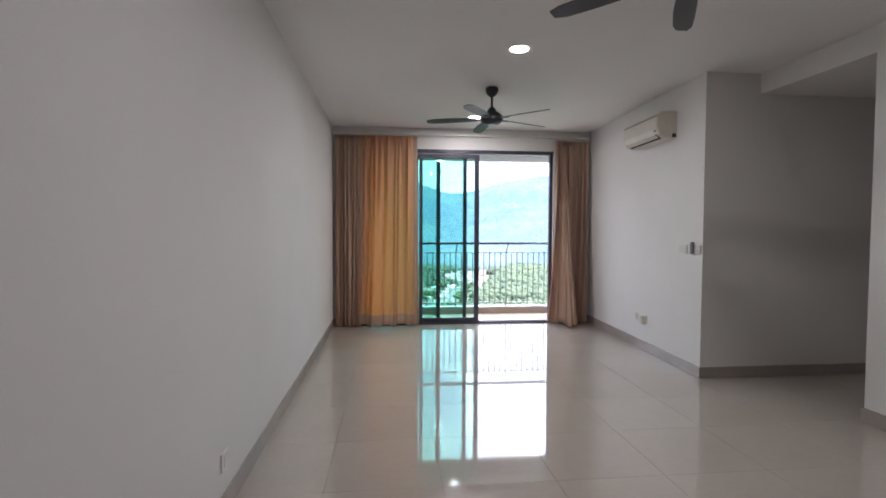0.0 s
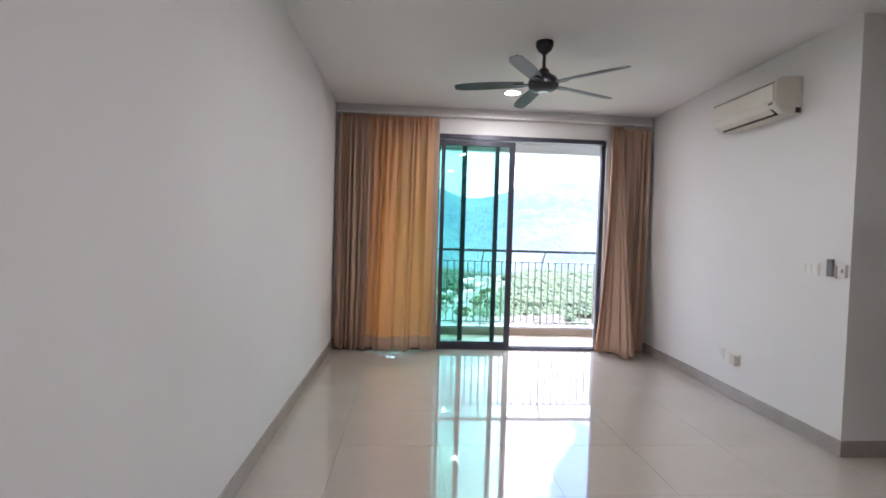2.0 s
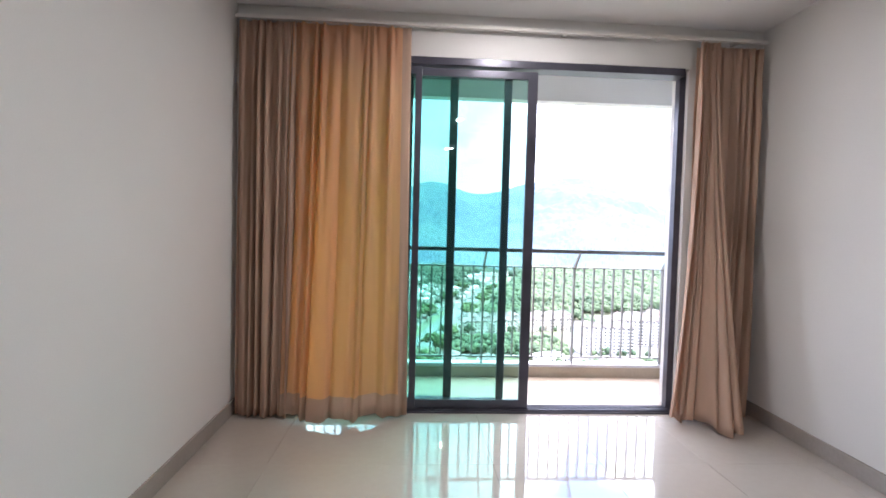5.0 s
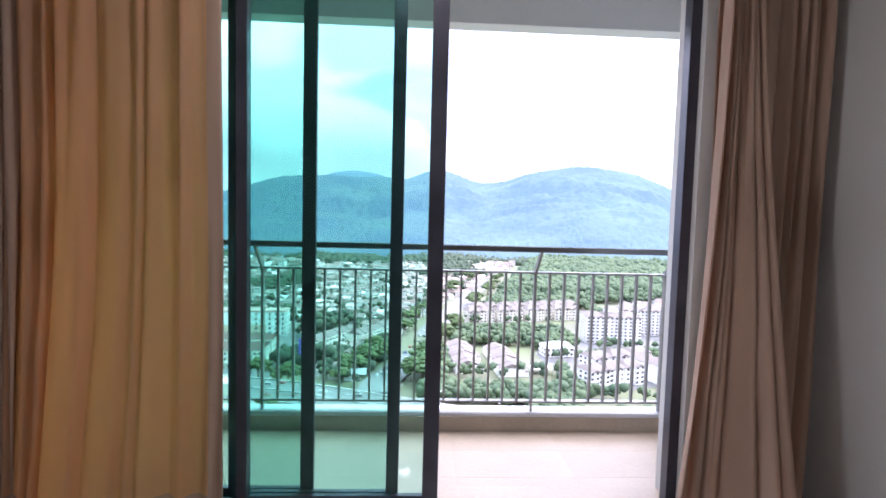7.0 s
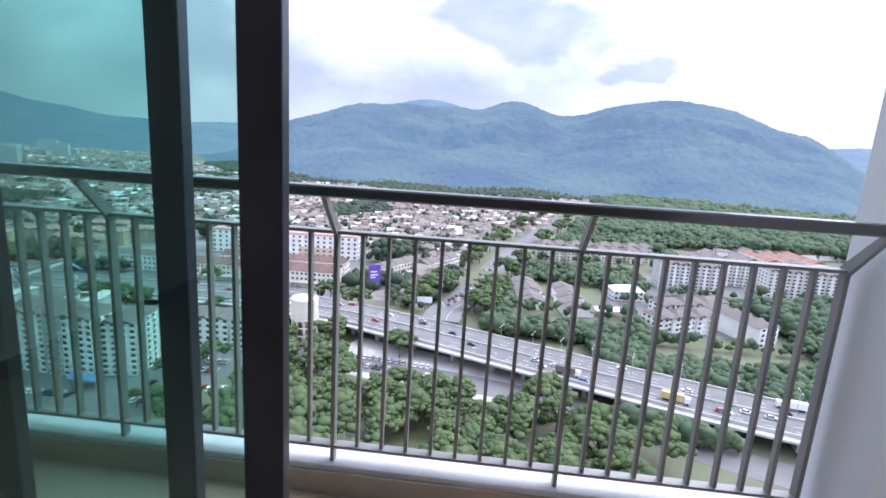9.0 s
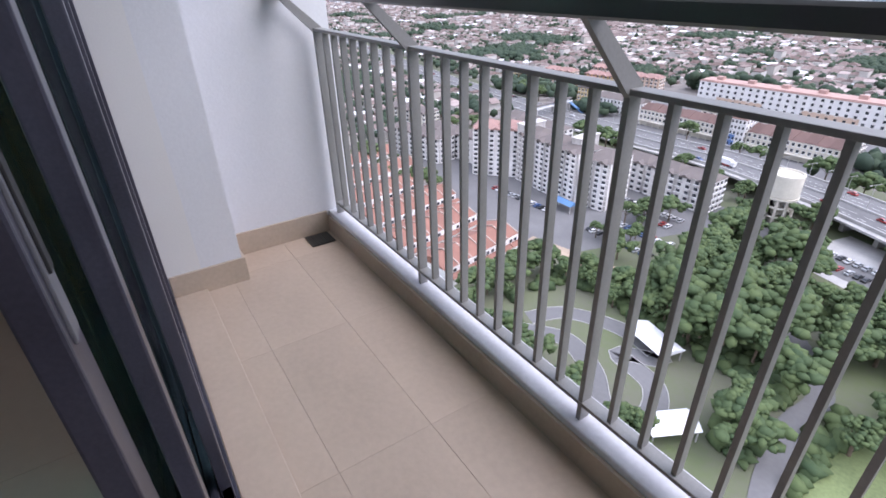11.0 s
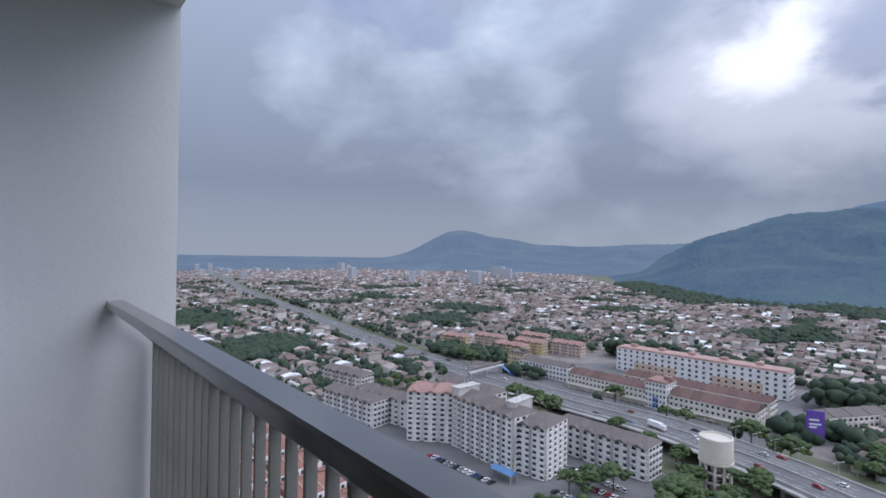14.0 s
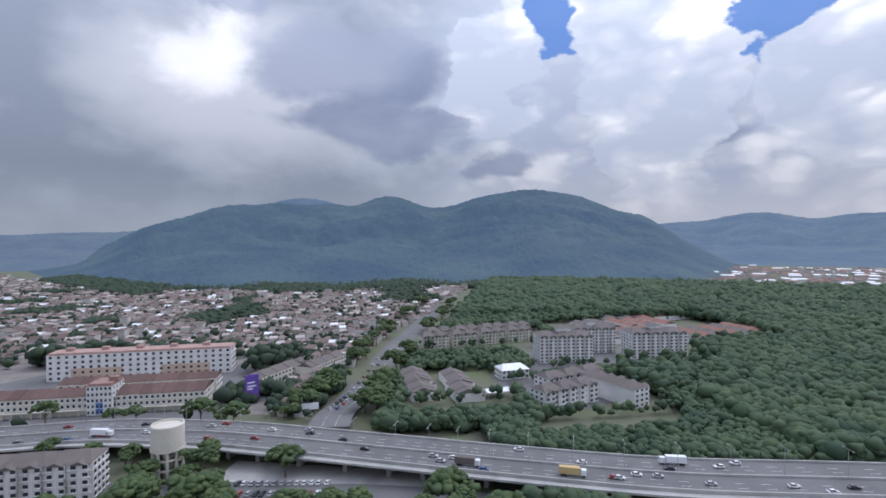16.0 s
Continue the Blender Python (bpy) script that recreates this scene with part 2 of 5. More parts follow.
HEM = cloth("curtain_hem", (0.58, 0.41, 0.31), (0.70, 0.40, 0.25), 0.12)
PLASTIC = material("white_plastic", (0.74, 0.72, 0.68), 0.4, scale=5, vary=0.04, bump=0.0)
IVORY = material("ivory_plastic", (0.64, 0.60, 0.52), 0.42, scale=4, vary=0.06, bump=0.0)
GREY = material("grey_plastic", (0.16, 0.16, 0.17), 0.45, scale=5, vary=0.1)
DARK = material("dark_gap", (0.02, 0.02, 0.02), 0.6, scale=5, vary=0.1)
FANBODY = material("fan_metal", (0.035, 0.035, 0.04), 0.35, metal=0.4, scale=6, vary=0.2)
BLADE = material("fan_blade", (0.035, 0.034, 0.036), 0.4, scale=6, vary=0.25, fine=80, bump=0.02)
LAMP = glow("downlight_glow", (1.0, 0.98, 0.95), 40.0)
CHROME = material("brushed_steel", (0.5, 0.5, 0.5), 0.3, metal=1.0, scale=9, vary=0.1)
DRAIN = material("drain_grate", (0.06, 0.055, 0.05), 0.5, metal=0.4, scale=9, vary=0.2)


# ---- mesh helpers ----
def box(bm, x0, x1, y0, y1, z0, z1, bevel=0.0):
    vs = [bm.verts.new((x, y, z)) for x in (x0, x1) for y in (y0, y1) for z in (z0, z1)]
    fs = [bm.faces.new([vs[i] for i in q]) for q in ((0, 1, 3, 2), (4, 6, 7, 5), (0, 4, 5, 1), (2, 3, 7, 6), (0, 2, 6, 4), (1, 5, 7, 3))]
    if bevel:
        es = list({e for f in fs for e in f.edges})
        bmesh.ops.bevel(bm, geom=es, offset=bevel, segments=2, affect="EDGES", profile=0.6)
    return bm


def prism(bm, pts, axis, a, b):
    """A closed outline (u, v) drawn out along one axis from a to b."""
    def put(u, v, w):
        return {"x": (w, u, v), "y": (u, w, v), "z": (u, v, w)}[axis]
    lo = [bm.verts.new(put(u, v, a)) for u, v in pts]
    hi = [bm.verts.new(put(u, v, b)) for u, v in pts]
    k = len(pts)
    bm.faces.new(lo[::-1])
    bm.faces.new(hi)
    for i in range(k):
        bm.faces.new((lo[i], lo[(i + 1) % k], hi[(i + 1) % k], hi[i]))
    bmesh.ops.recalc_face_normals(bm, faces=bm.faces)
    return bm


def lathe(bm, prof, seg=28, z=0.0, cx=0.0, cy=0.0):
    """Turns an outline of (radius, height) about the upright axis."""
    rings = []
    for r, h in prof:
        rings.append([bm.verts.new((cx + r * math.cos(2 * math.pi * i / seg), cy + r * math.sin(2 * math.pi * i / seg), z + h)) for i in range(seg)])
    for a, b in zip(rings, rings[1:]):
        for i in range(seg):
            bm.faces.new((a[i], a[(i + 1) % seg], b[(i + 1) % seg], b[i]))
    bm.faces.new(rings[0][::-1])
    bm.faces.new(rings[-1])
    bmesh.ops.recalc_face_normals(bm, faces=bm.faces)
    return bm


def to_mesh(name, bm, mat, smooth=False):
    me = bpy.data.meshes.new(name)
    bm.to_mesh(me)
    bm.free()
    for m in (mat if isinstance(mat, (list, tuple)) else [mat]):
        me.materials.append(m)
    if smooth:
        for p in me.polygons:
            p.use_smooth = True
    return me


def part(name, bm, mat, parent, label="", smooth=False, at=None):
    me = bm if isinstance(bm, bpy.types.Mesh) else to_mesh(name, bm, mat, smooth)
    ob = new(name, me)
    ob.parent = parent
    if at is not None:
        ob.matrix_basis = at
    return tagged(ob, label)


def thing(name, m, label, category, group=""):
    ob = new(name)
    ob.empty_display_size = 0.1
    ob.matrix_basis = m
    return tagged(ob, label, category, group)


def setting(name, bm, mat, label="", category="", smooth=False):
    ob = new(name, to_mesh(name, bm, mat, smooth))
    return tagged(ob, label, category, kind="structure")


def B():
    return bmesh.new()


# ---- the room ----
H = 2.69
XR0, XR1 = 3.545, 3.63
CY = -2.768
BACK = -9.2

setting("wall_west", box(B(), -0.2, 0.05, BACK, 0.0, 0, H), WALL, "long plain off-white painted wall", "wall")
bm = B()
prism(bm, [(XR0, CY), (5.8, CY), (5.8, CY + 0.15), (XR0 + 0.15, CY + 0.15), (XR1 + 0.16, 0.0), (XR1, 0.0)], "z", 0, H)
setting("wall_east", bm, WALL, "off-white painted wall that turns a corner", "wall")
setting("wall_passage", box(B(), 4.05, 4.2, BACK, -3.83, 0, H), WALL, "off-white painted wall beside the passage", "wall")
setting("wall_passage_back", box(B(), 4.2, 5.8, -3.98, -3.83, 0, H), WALL, "plain painted passage wall", "wall")
setting("wall_passage_end", box(B(), 5.8, 5.95, -3.98, CY + 0.15, 0, H), WALL, "plain painted end wall", "wall")
setting("wall_south", box(B(), -0.2, 4.2, BACK - 0.15, BACK, 0, H), WALL, "plain painted wall behind the walk", "wall")
setting("beam", box(B(), 4.052, 4.2, -3.83, CY - 0.002, 2.51, H), WALL, "painted beam over the passage opening", "beam")
setting("ceiling", box(B(), -0.2, 4.2, BACK - 0.15, 0.2, H, H + 0.15), CEIL, "smooth white ceiling", "ceiling")
setting("ceiling_passage", box(B(), 4.2, 5.95, -3.98, CY + 0.15, 2.51, 2.61), CEIL, "lower white passage ceiling", "ceiling")
# window wall: side pieces and lintel
DL, DR, DT = 0.43, 3.103, 2.405
bm = box(B(), -0.2, DL - 0.0245, -0.045, 0.2, -0.2, H)
setting("wall_north_side", bm, WALL, "painted wall beside the sliding door", "wall")
setting("wall_north_end", box(B(), DR, XR1 + 0.3, -0.02, 0.2, -0.2, H), WALL, "painted wall beside the sliding door", "wall")
setting("lintel", box(B(), DL - 0.0245, DR, -0.045, 0.2, DT, H), WALL, "painted lintel over the sliding door", "wall")


def skirting(name, pts):
    bm = B()
    prism(bm, pts, "z", 0.004, 0.1)
    setting(name, bm, SKIRT, "grey-brown tile skirting", "skirting")


skirting("baseboard_west", [(0.05, BACK), (0.062, BACK), (0.062, -0.003), (0.05, -0.003)])
skirting("baseboard_east", [(XR0, CY), (XR0 - 0.012, CY - 0.012), (XR1 - 0.012, -0.003), (XR1, -0.003)])
skirting("baseboard_passage", [(XR0 - 0.012, CY - 0.012), (5.8, CY - 0.012), (5.8, CY), (XR0, CY)])
skirting("baseboard_column", [(4.038, BACK), (4.05, BACK), (4.05, -3.818), (4.038, -3.818)])
skirting("baseboard_column_end", [(4.05, -3.83), (5.8, -3.83), (5.8, -3.818), (4.05, -3.818)])
skirting("baseboard_north", [(0.062, -0.057), (DL - 0.01, -0.057), (DL - 0.01, -0.045), (0.012, -0.045)])

# floor: grout bed, then polished tiles laid on it
floor = setting("floor", box(B(), -0.72, 5.95, BACK - 0.15, 0.19, -0.2, -0.012), GROUT, "glossy beige porcelain tile floor", "floor")
tile_me = to_mesh("tile", box(B(), 0.0008, 0.5992, 0.0008, 0.5992, -0.012, 0.0), TILE)
TX0, TY0 = -0.12, -9.2
edge_me = to_mesh("tile", box(B(), 0.0008, 0.5992, 0.0008, 0.3892, -0.012, 0.0), TILE)
for i in range(-1, 11):
    for j in range(16):
        x, y = TX0 + 0.6 * i, TY0 + 0.6 * j
        if x > 5.7 or (x > 4.15 and not -4.4 < y < -2.6):
            continue
        part("tile", edge_me if y + 0.6 > 0.19 else tile_me, None, floor, at=pose(x, y, 0))


# ---- sliding door ----
def sliding_door():
    d = thing("sliding_door", pose(0, 0.01, 0), "dark aluminium sliding door with teal glass, half open", "door")
    fr = B()
    box(fr, DL - 0.0245, DL + 0.05, -0.068, 0.062, 0.0, DT, 0.003)
    box(fr, DR - 0.045, DR, 0.004, 0.062, 0.0, DT, 0.003)
    box(fr, DL + 0.05, DR - 0.045, -0.068, 0.062, DT - 0.05, DT, 0.003)
    part("frame", fr, ALU, d, "dark aluminium outer frame")
    tr = B()
    box(tr, DL + 0.05, DR - 0.045, -0.068, 0.062, -0.01, 0.012, 0.002)
    for k in (-0.051, -0.022, 0.010, 0.040):
        box(tr, DL + 0.05, DR - 0.045, k - 0.004, k + 0.004, 0.012, 0.026)
    part("track", tr, ALU, d, "dark aluminium floor track")

    def panel(x0, x1, y, stiles, handle=None):
        p = B()
        for a, b in stiles:
            box(p, a, b, y - 0.0135, y + 0.0135, 0.026, DT - 0.062, 0.003)
        box(p, x0, x1, y - 0.0125, y + 0.0125, 0.026, 0.085, 0.002)
        box(p, x0, x1, y - 0.0125, y + 0.0125, DT - 0.115, DT - 0.062, 0.002)
        pf = part("panel_frame", p, ALU, d)
        g = B()
        box(g, x0 + 0.02, x1 - 0.02, y - 0.003, y + 0.003, 0.08, DT - 0.11)
        part("pane", g, PANE, pf, "teal tinted glass")
        if handle:
            h = B()
            box(h, handle - 0.016, handle + 0.016, y + 0.0132, y + 0.0165, 0.90, 1.16, 0.001)
            part("lock_plate", h, GREY, pf, "grey lock plate")
            h = B()
            box(h, handle - 0.009, handle + 0.009, y + 0.0163, y + 0.019, 0.96, 1.10, 0.001)
            part("handle", h, DARK, pf, "dark recessed finger pull")

    panel(DL + 0.05, 1.257, -0.051, [(DL + 0.05, DL + 0.10), (1.213, 1.257)])
    panel(1.215, 2.045, -0.022, [(1.215, 1.255), (1.979, 2.045)], 2.012)
    panel(1.16, 1.876, 0.010, [(1.16, 1.20), (1.823, 1.876)])
    panel(0.75, 1.510, 0.040, [(0.75, 0.80), (1.453, 1.510)])


sliding_door()


# ---- curtains ----
def curtain(name, x0, x1, top, label, mat, y, waves, amp, bot=None, lift=0.012, sway=None, seed=1, hem_mat=None, hem_z=0.0, wander=0.012, calm=None):
    """A pleated sheet: tight pinch pleats at the top, deeper folds lower down."""
    rng = random.Random(seed)
    nx, nz = waves * 12, 36
    ph = [rng.uniform(0, 6.28) for _ in range(6)]
    bot = bot or (x0, x1)
    bm = B()
    grid = []
    for j in range(nz + 1):
        v = j / nz
        z = top - (top - lift) * v
        row = []
        for i in range(nx + 1):
            u = i / nx
            a, b = x0 + (bot[0] - x0) * v ** 1.6, x1 + (bot[1] - x1) * v ** 1.6
            w = u + wander * math.sin(u * 13 + ph[0] + 0.8 * v) + 0.6 * wander * math.sin(u * 31 + ph[1] + 2.2 * v)
            k = 0.35 + 0.65 * min(1, v * 5)
            s = math.sin(2 * math.pi * waves * w + 0.7 * math.sin(2.1 * v + ph[2]))
            fold = amp * k * (s + 0.28 * math.sin(2 * math.pi * waves * 2.3 * w + ph[3] + v)) * (0.75 + 0.35 * math.sin(9 * u + ph[4]))
            if calm:
                fold *= calm(u, v)
            pinch = 0.012 * math.sin(2 * math.pi * waves * 2 * w) * max(0, 1 - v * 11)
            dx = dy = 0.0
            if sway:
                dx, dy = sway(u, v)
            hem = lift * 0.6 * math.sin(2 * math.pi * waves * 0.4 * w + ph[5]) * max(0, v * 8 - 7)
            row.append(bm.verts.new((a + (b - a) * u + dx, y + fold + pinch + dy, z + hem)))
        grid.append(row)
    for j in range(nz):
        for i in range(nx):
            f = bm.faces.new((grid[j][i], grid[j][i + 1], grid[j + 1][i + 1], grid[j + 1][i]))
            if hem_mat and (top - (top - lift) * (j + 0.5) / nz < hem_z or i > nx * 0.92):
                f.material_index = 1
    ob = new(name, to_mesh(name, bm, [mat, hem_mat] if hem_mat else mat, True))
    sol = ob.modifiers.new("thick", "SOLIDIFY")
    sol.thickness = 0.0025
    return tagged(ob, label, "curtain")


def billowed(u, v):
    """The draught bellies the lower part of the sheet into the room."""
    b = max(0.0, v - 0.45) ** 1.6
    return 0.0, -0.42 * b * math.exp(-((u - 0.42) / 0.34) ** 2)


curtain("curtain", 0.085, 0.46, 2.555, "brown-beige lined curtain, gathered in tight folds", CURTAIN, -0.13, 7, 0.042, bot=(0.085, 0.42), seed=3, wander=0.03)
curtain("curtain", 0.40, 1.18, 2.555, "golden-beige curtain glowing with daylight behind it", LINING, -0.13, 8, 0.034, bot=(0.38, 1.205), lift=0.032, seed=5, hem_mat=HEM, hem_z=0.19, wander=0.05,
        sway=billowed, calm=lambda u, v: 0.35 + 0.95 * abs(math.sin(5.5 * u + 0.5)) * (1 - 0.25 * v))


def blown(u, v):
    """The wind lifts the leading edge into the room."""
    b = max(0.0, v - 0.1) ** 1.5
    return 0.02 * math.sin(3 * v), -0.05 * b - 0.34 * b * math.exp(-((u - 0.85) / 0.36) ** 2)


curtain("curtain", 3.12, 3.585, 2.54, "brown-beige curtain hanging in tight folds by the wall", CURTAIN, -0.10, 8, 0.036, bot=(3.10, 3.55), seed=9, wander=0.03)
curtain("curtain", 3.09, 3.22, 2.54, "loose brown-beige curtain edge blown into the room", CURTAIN, -0.17, 5, 0.034, bot=(2.96, 3.31), seed=12, lift=0.03, wander=0.07, sway=blown,
        calm=lambda u, v: 1.25 - 0.7 * u)
rod = thing("curtain_track", pose(0, -0.1, 2.575), "slim white curtain track on the wall", "curtain track")
bm = B()
box(bm, 0.055, 3.60, -0.014, 0.014, 0.004, 0.026, 0.004)
part("rail", bm, PLASTIC, rod)
for x in (0.3, 1.35, 2.2, 2.85, 3.4):
    bm = B()
    box(bm, x - 0.015, x + 0.015, 0.012, 0.1, 0.004, 0.026, 0.003)
    part("bracket", bm, PLASTIC, rod)


# ---- balcony ----
BZ = -0.012
YK0, YK1, KZ = 0.844, 0.978, 0.098
BXL, BXR = 0.162, 3.50
deck = setting("balcony_floor", box(B(), BXL - 0.15, BXR + 0.15, 0.19, YK0 + 0.02, -0.3, BZ - 0.0025), DECKGROUT, "beige matt balcony floor tiles", "floor")
setting("threshold", box(B(), 0.4175, DR, 0.074, 0.2, -0.012, 0.005, 0.002), DECK, "beige tiled threshold outside the sliding door", "threshold")
setting("wall_balcony_west", box(B(), BXL - 0.15, BXL, 0.2, YK1, -0.3, 2.9), OUTWALL, "light grey painted balcony end wall", "wall")
setting("wall_balcony_pier", box(B(), BXL, 0.405, 0.2, 0.363, -0.3, 2.9), OUTWALL, "light grey painted pier in the balcony corner", "wall")
setting("wall_balcony_east", box(B(), BXR, BXR + 0.15, 0.2, YK1, -0.3, 2.9), OUTWALL, "light grey painted balcony end wall", "wall")
setting("balcony_ceiling", box(B(), BXL - 0.15, BXR + 0.15, 0.2, YK1, 2.62, 2.9), CEIL, "white painted balcony ceiling", "ceiling")
setting("balcony_beam", box(B(), BXL, BXR, 0.855, YK1 - 0.002, 2.385, 2.62, 0.004), OUTWALL, "painted downstand beam along the balcony edge", "beam")
setting("balcony_kerb", box(B(), BXL, BXR, YK0 + 0.012, YK1, -0.3, KZ, 0.006), KERB, "white painted concrete kerb under the railing", "kerb")
setting("kerb_trim", box(B(), BXL + 0.012, BXR - 0.012, YK0, YK0 + 0.012, BZ, KZ - 0.022), KERBFACE, "brown tiled kerb face", "skirting")
bm = B()
prism(bm, [(BXL, 0.375), (0.417, 0.375), (0.417, 0.076), (0.4058, 0.076), (0.4058, 0.363), (BXL, 0.363)], "z", BZ, 0.098)
setting("balcony_trim_pier", bm, DECKSKIRT, "beige tile skirting round the pier", "skirting")
setting("balcony_trim_west", box(B(), BXL, BXL + 0.012, 0.375, YK0, BZ, 0.098), DECKSKIRT, "beige tile skirting", "skirting")
setting("balcony_trim_east", box(B(), BXR - 0.012, BXR, 0.2, YK0, BZ, 0.098), DECKSKIRT, "beige tile skirting", "skirting")
setting("facade", box(B(), -6, 12, YK1 - 0.9, YK1 - 0.1, -100, -0.31), OUTWALL, "plain painted tower facade below the balcony", "facade")
deck_me = to_mesh("tile", box(B(), 0.0003, 0.5997, 0.0006, 0.2894, -0.008, 0.0), DECK)
for i in range(7):
    for j in range(3):
        part("tile", deck_me, None, deck, at=pose(-0.25 + 0.6 * i , 0.02 + 0.29 * j, BZ))
drain = thing("floor_drain", pose(0.245, 0.765, BZ + 0.002), "dark metal floor drain grate in the balcony corner", "drain")
bm = B()
box(bm, -0.06, 0.06, -0.06, 0.06, 0, 0.004)
part("tray", bm, DRAIN, drain)
slat_me = to_mesh("slat", box(B(), -0.055, 0.055, -0.004, 0.004, 0.004, 0.008), DRAIN)
for k in range(6):
    part("slat", slat_me, None, drain, at=pose(0, -0.045 + 0.018 * k, 0))


def railing():
    YR = 0.898
    r = thing("railing", pose(0, YR, KZ), "grey steel balcony railing with a broad dark handrail", "railing")
    top, low = 0.852, 0.06
    xs = [0.226, 1.027, 1.842, 2.648, 3.45]
    bm = B()
    prism(bm, [(-0.170, 0.984), (-0.118, 0.984), (-0.113, 0.989), (-0.113, 1.013), (-0.118, 1.018), (-0.171, 1.018), (-0.176, 1.013), (-0.176, 0.989)], "x", BXL + 0.002, BXR - 0.002)
    part("handrail", bm, RAILTOP, r, "broad dark painted handrail")
    for name, z in (("upper_bar", top), ("lower_bar", low)):
        bm = B()
        box(bm, xs[0], xs[-1], -0.02, 0.02, z - 0.006, z + 0.006, 0.002)
        part(name, bm, BAR, r)
    pm = B()
    prism(pm, [(-0.017, 0), (0.017, 0), (0.017, top + 0.01), (-0.123, 0.988), (-0.159, 0.988), (-0.017, top - 0.012)], "x", -0.007, 0.007)
    post = to_mesh("post", pm, BAR)
    bar = to_mesh("baluster", box(B(), -0.006, 0.006, -0.0125, 0.0125, low + 0.006, top - 0.006), BAR)
    for x in xs:
        part("post", post, None, r, at=pose(x, 0, 0))
    for a, b in zip(xs, xs[1:]):
        for k in range(1, 9):
            part("baluster", bar, None, r, at=pose(a + (b - a) * k / 9, 0, 0))


railing()


# ---- lamps, fans and fittings of the room ----
def downlight(x, y):
    d = thing("downlight", pose(x, y, H), "round recessed white downlight, lit", "downlight", "ceiling downlights")
    part("rim", lathe(B(), [(0.085, -0.001), (0.085, -0.006), (0.078, -0.009), (0.066, -0.006), (0.066, -0.001)], 32), PLASTIC, d, smooth=True)
    part("diffuser", lathe(B(), [(0.066, -0.0015), (0.066, -0.006), (0.04, -0.0075), (0.001, -0.008)], 32), LAMP, d, "lit white diffuser")


for x, y in ((1.84, -0.76), (1.79, -3.12), (1.8, -5.5)):
    downlight(x, y)


def ceiling_fan(x, y, turn):
    f = thing("ceiling_fan", pose(x, y, H), "black five-blade ceiling fan hanging from the ceiling", "fan", "ceiling fans")
    part("canopy", lathe(B(), [(0.062, 0.0), (0.062, -0.03), (0.05, -0.06), (0.022, -0.085), (0.016, -0.09)]), FANBODY, f, smooth=True)
    part("downrod", lathe(B(), [(0.012, -0.085), (0.012, -0.2)], 14), FANBODY, f, smooth=True)
    part("motor", lathe(B(), [(0.02, -0.185), (0.035, -0.2), (0.045, -0.225), (0.085, -0.25), (0.105, -0.275), (0.11, -0.30), (0.105, -0.325), (0.08, -0.345), (0.05, -0.355), (0.001, -0.357)]), FANBODY, f, smooth=True)
    part("badge", lathe(B(), [(0.04, -0.356), (0.04, -0.36), (0.03, -0.362), (0.001, -0.362)], 20), CHROME, f, "pale round badge")
    bm = B()
    n = 9
    up, dn = [], []
    for i in range(n + 1):
        u = i / n
        r = 0.14 + 0.50 * u
        w0, w1 = -0.036 - 0.010 * math.sin(u * 2.6), 0.038 + 0.016 * math.sin(u * 2.8)
        if i == n:
            w0, w1 = w0 * 0.55, w1 * 0.7
        tilt = 0.20
        up.append([bm.verts.new((r, w, -0.30 + w * tilt - 0.01 * u + 0.003)) for w in (w0, (w0 + w1) / 2, w1)])
        dn.append([bm.verts.new((r, w, -0.30 + w * tilt - 0.01 * u - 0.003)) for w in (w0, (w0 + w1) / 2, w1)])
    for i in range(n):
        for k in range(2):
            bm.faces.new((up[i][k], up[i + 1][k], up[i + 1][k + 1], up[i][k + 1]))
            bm.faces.new((dn[i][k + 1], dn[i + 1][k + 1], dn[i + 1][k], dn[i][k]))
        bm.faces.new((up[i][0], dn[i][0], dn[i + 1][0], up[i + 1][0]))
        bm.faces.new((up[i + 1][2], dn[i + 1][2], dn[i][2], up[i][2]))
    for q, w in ((0, 1), (n, 0)):
        a = [up[q][0], up[q][1], up[q][2], dn[q][2], dn[q][1], dn[q][0]]
        bm.faces.new(a if w else a[::-1])
    blade = to_mesh("blade", bm, BLADE)
    am = B()
    prism(am, [(0.09, -0.022), (0.17, -0.03), (0.21, -0.012), (0.21, 0.012), (0.17, 0.03), (0.09, 0.022)], "z", -0.308, -0.302)
    arm = to_mesh("blade_arm", am, FANBODY)
    for k in range(5):
        q = pose(0, 0, 0, 0, 0, turn + 72 * k)
        part("blade", blade, None, f, at=q)
        part("blade_arm", arm, None, f, at=q)


ceiling_fan(1.80, -2.05, 22)
ceiling_fan(2.06, -4.9, 62)


def wall_x(y):
    return XR0 + (XR1 - XR0) * (y - CY) / -CY


WA = math.degrees(math.atan2(XR1 - XR0, -CY))


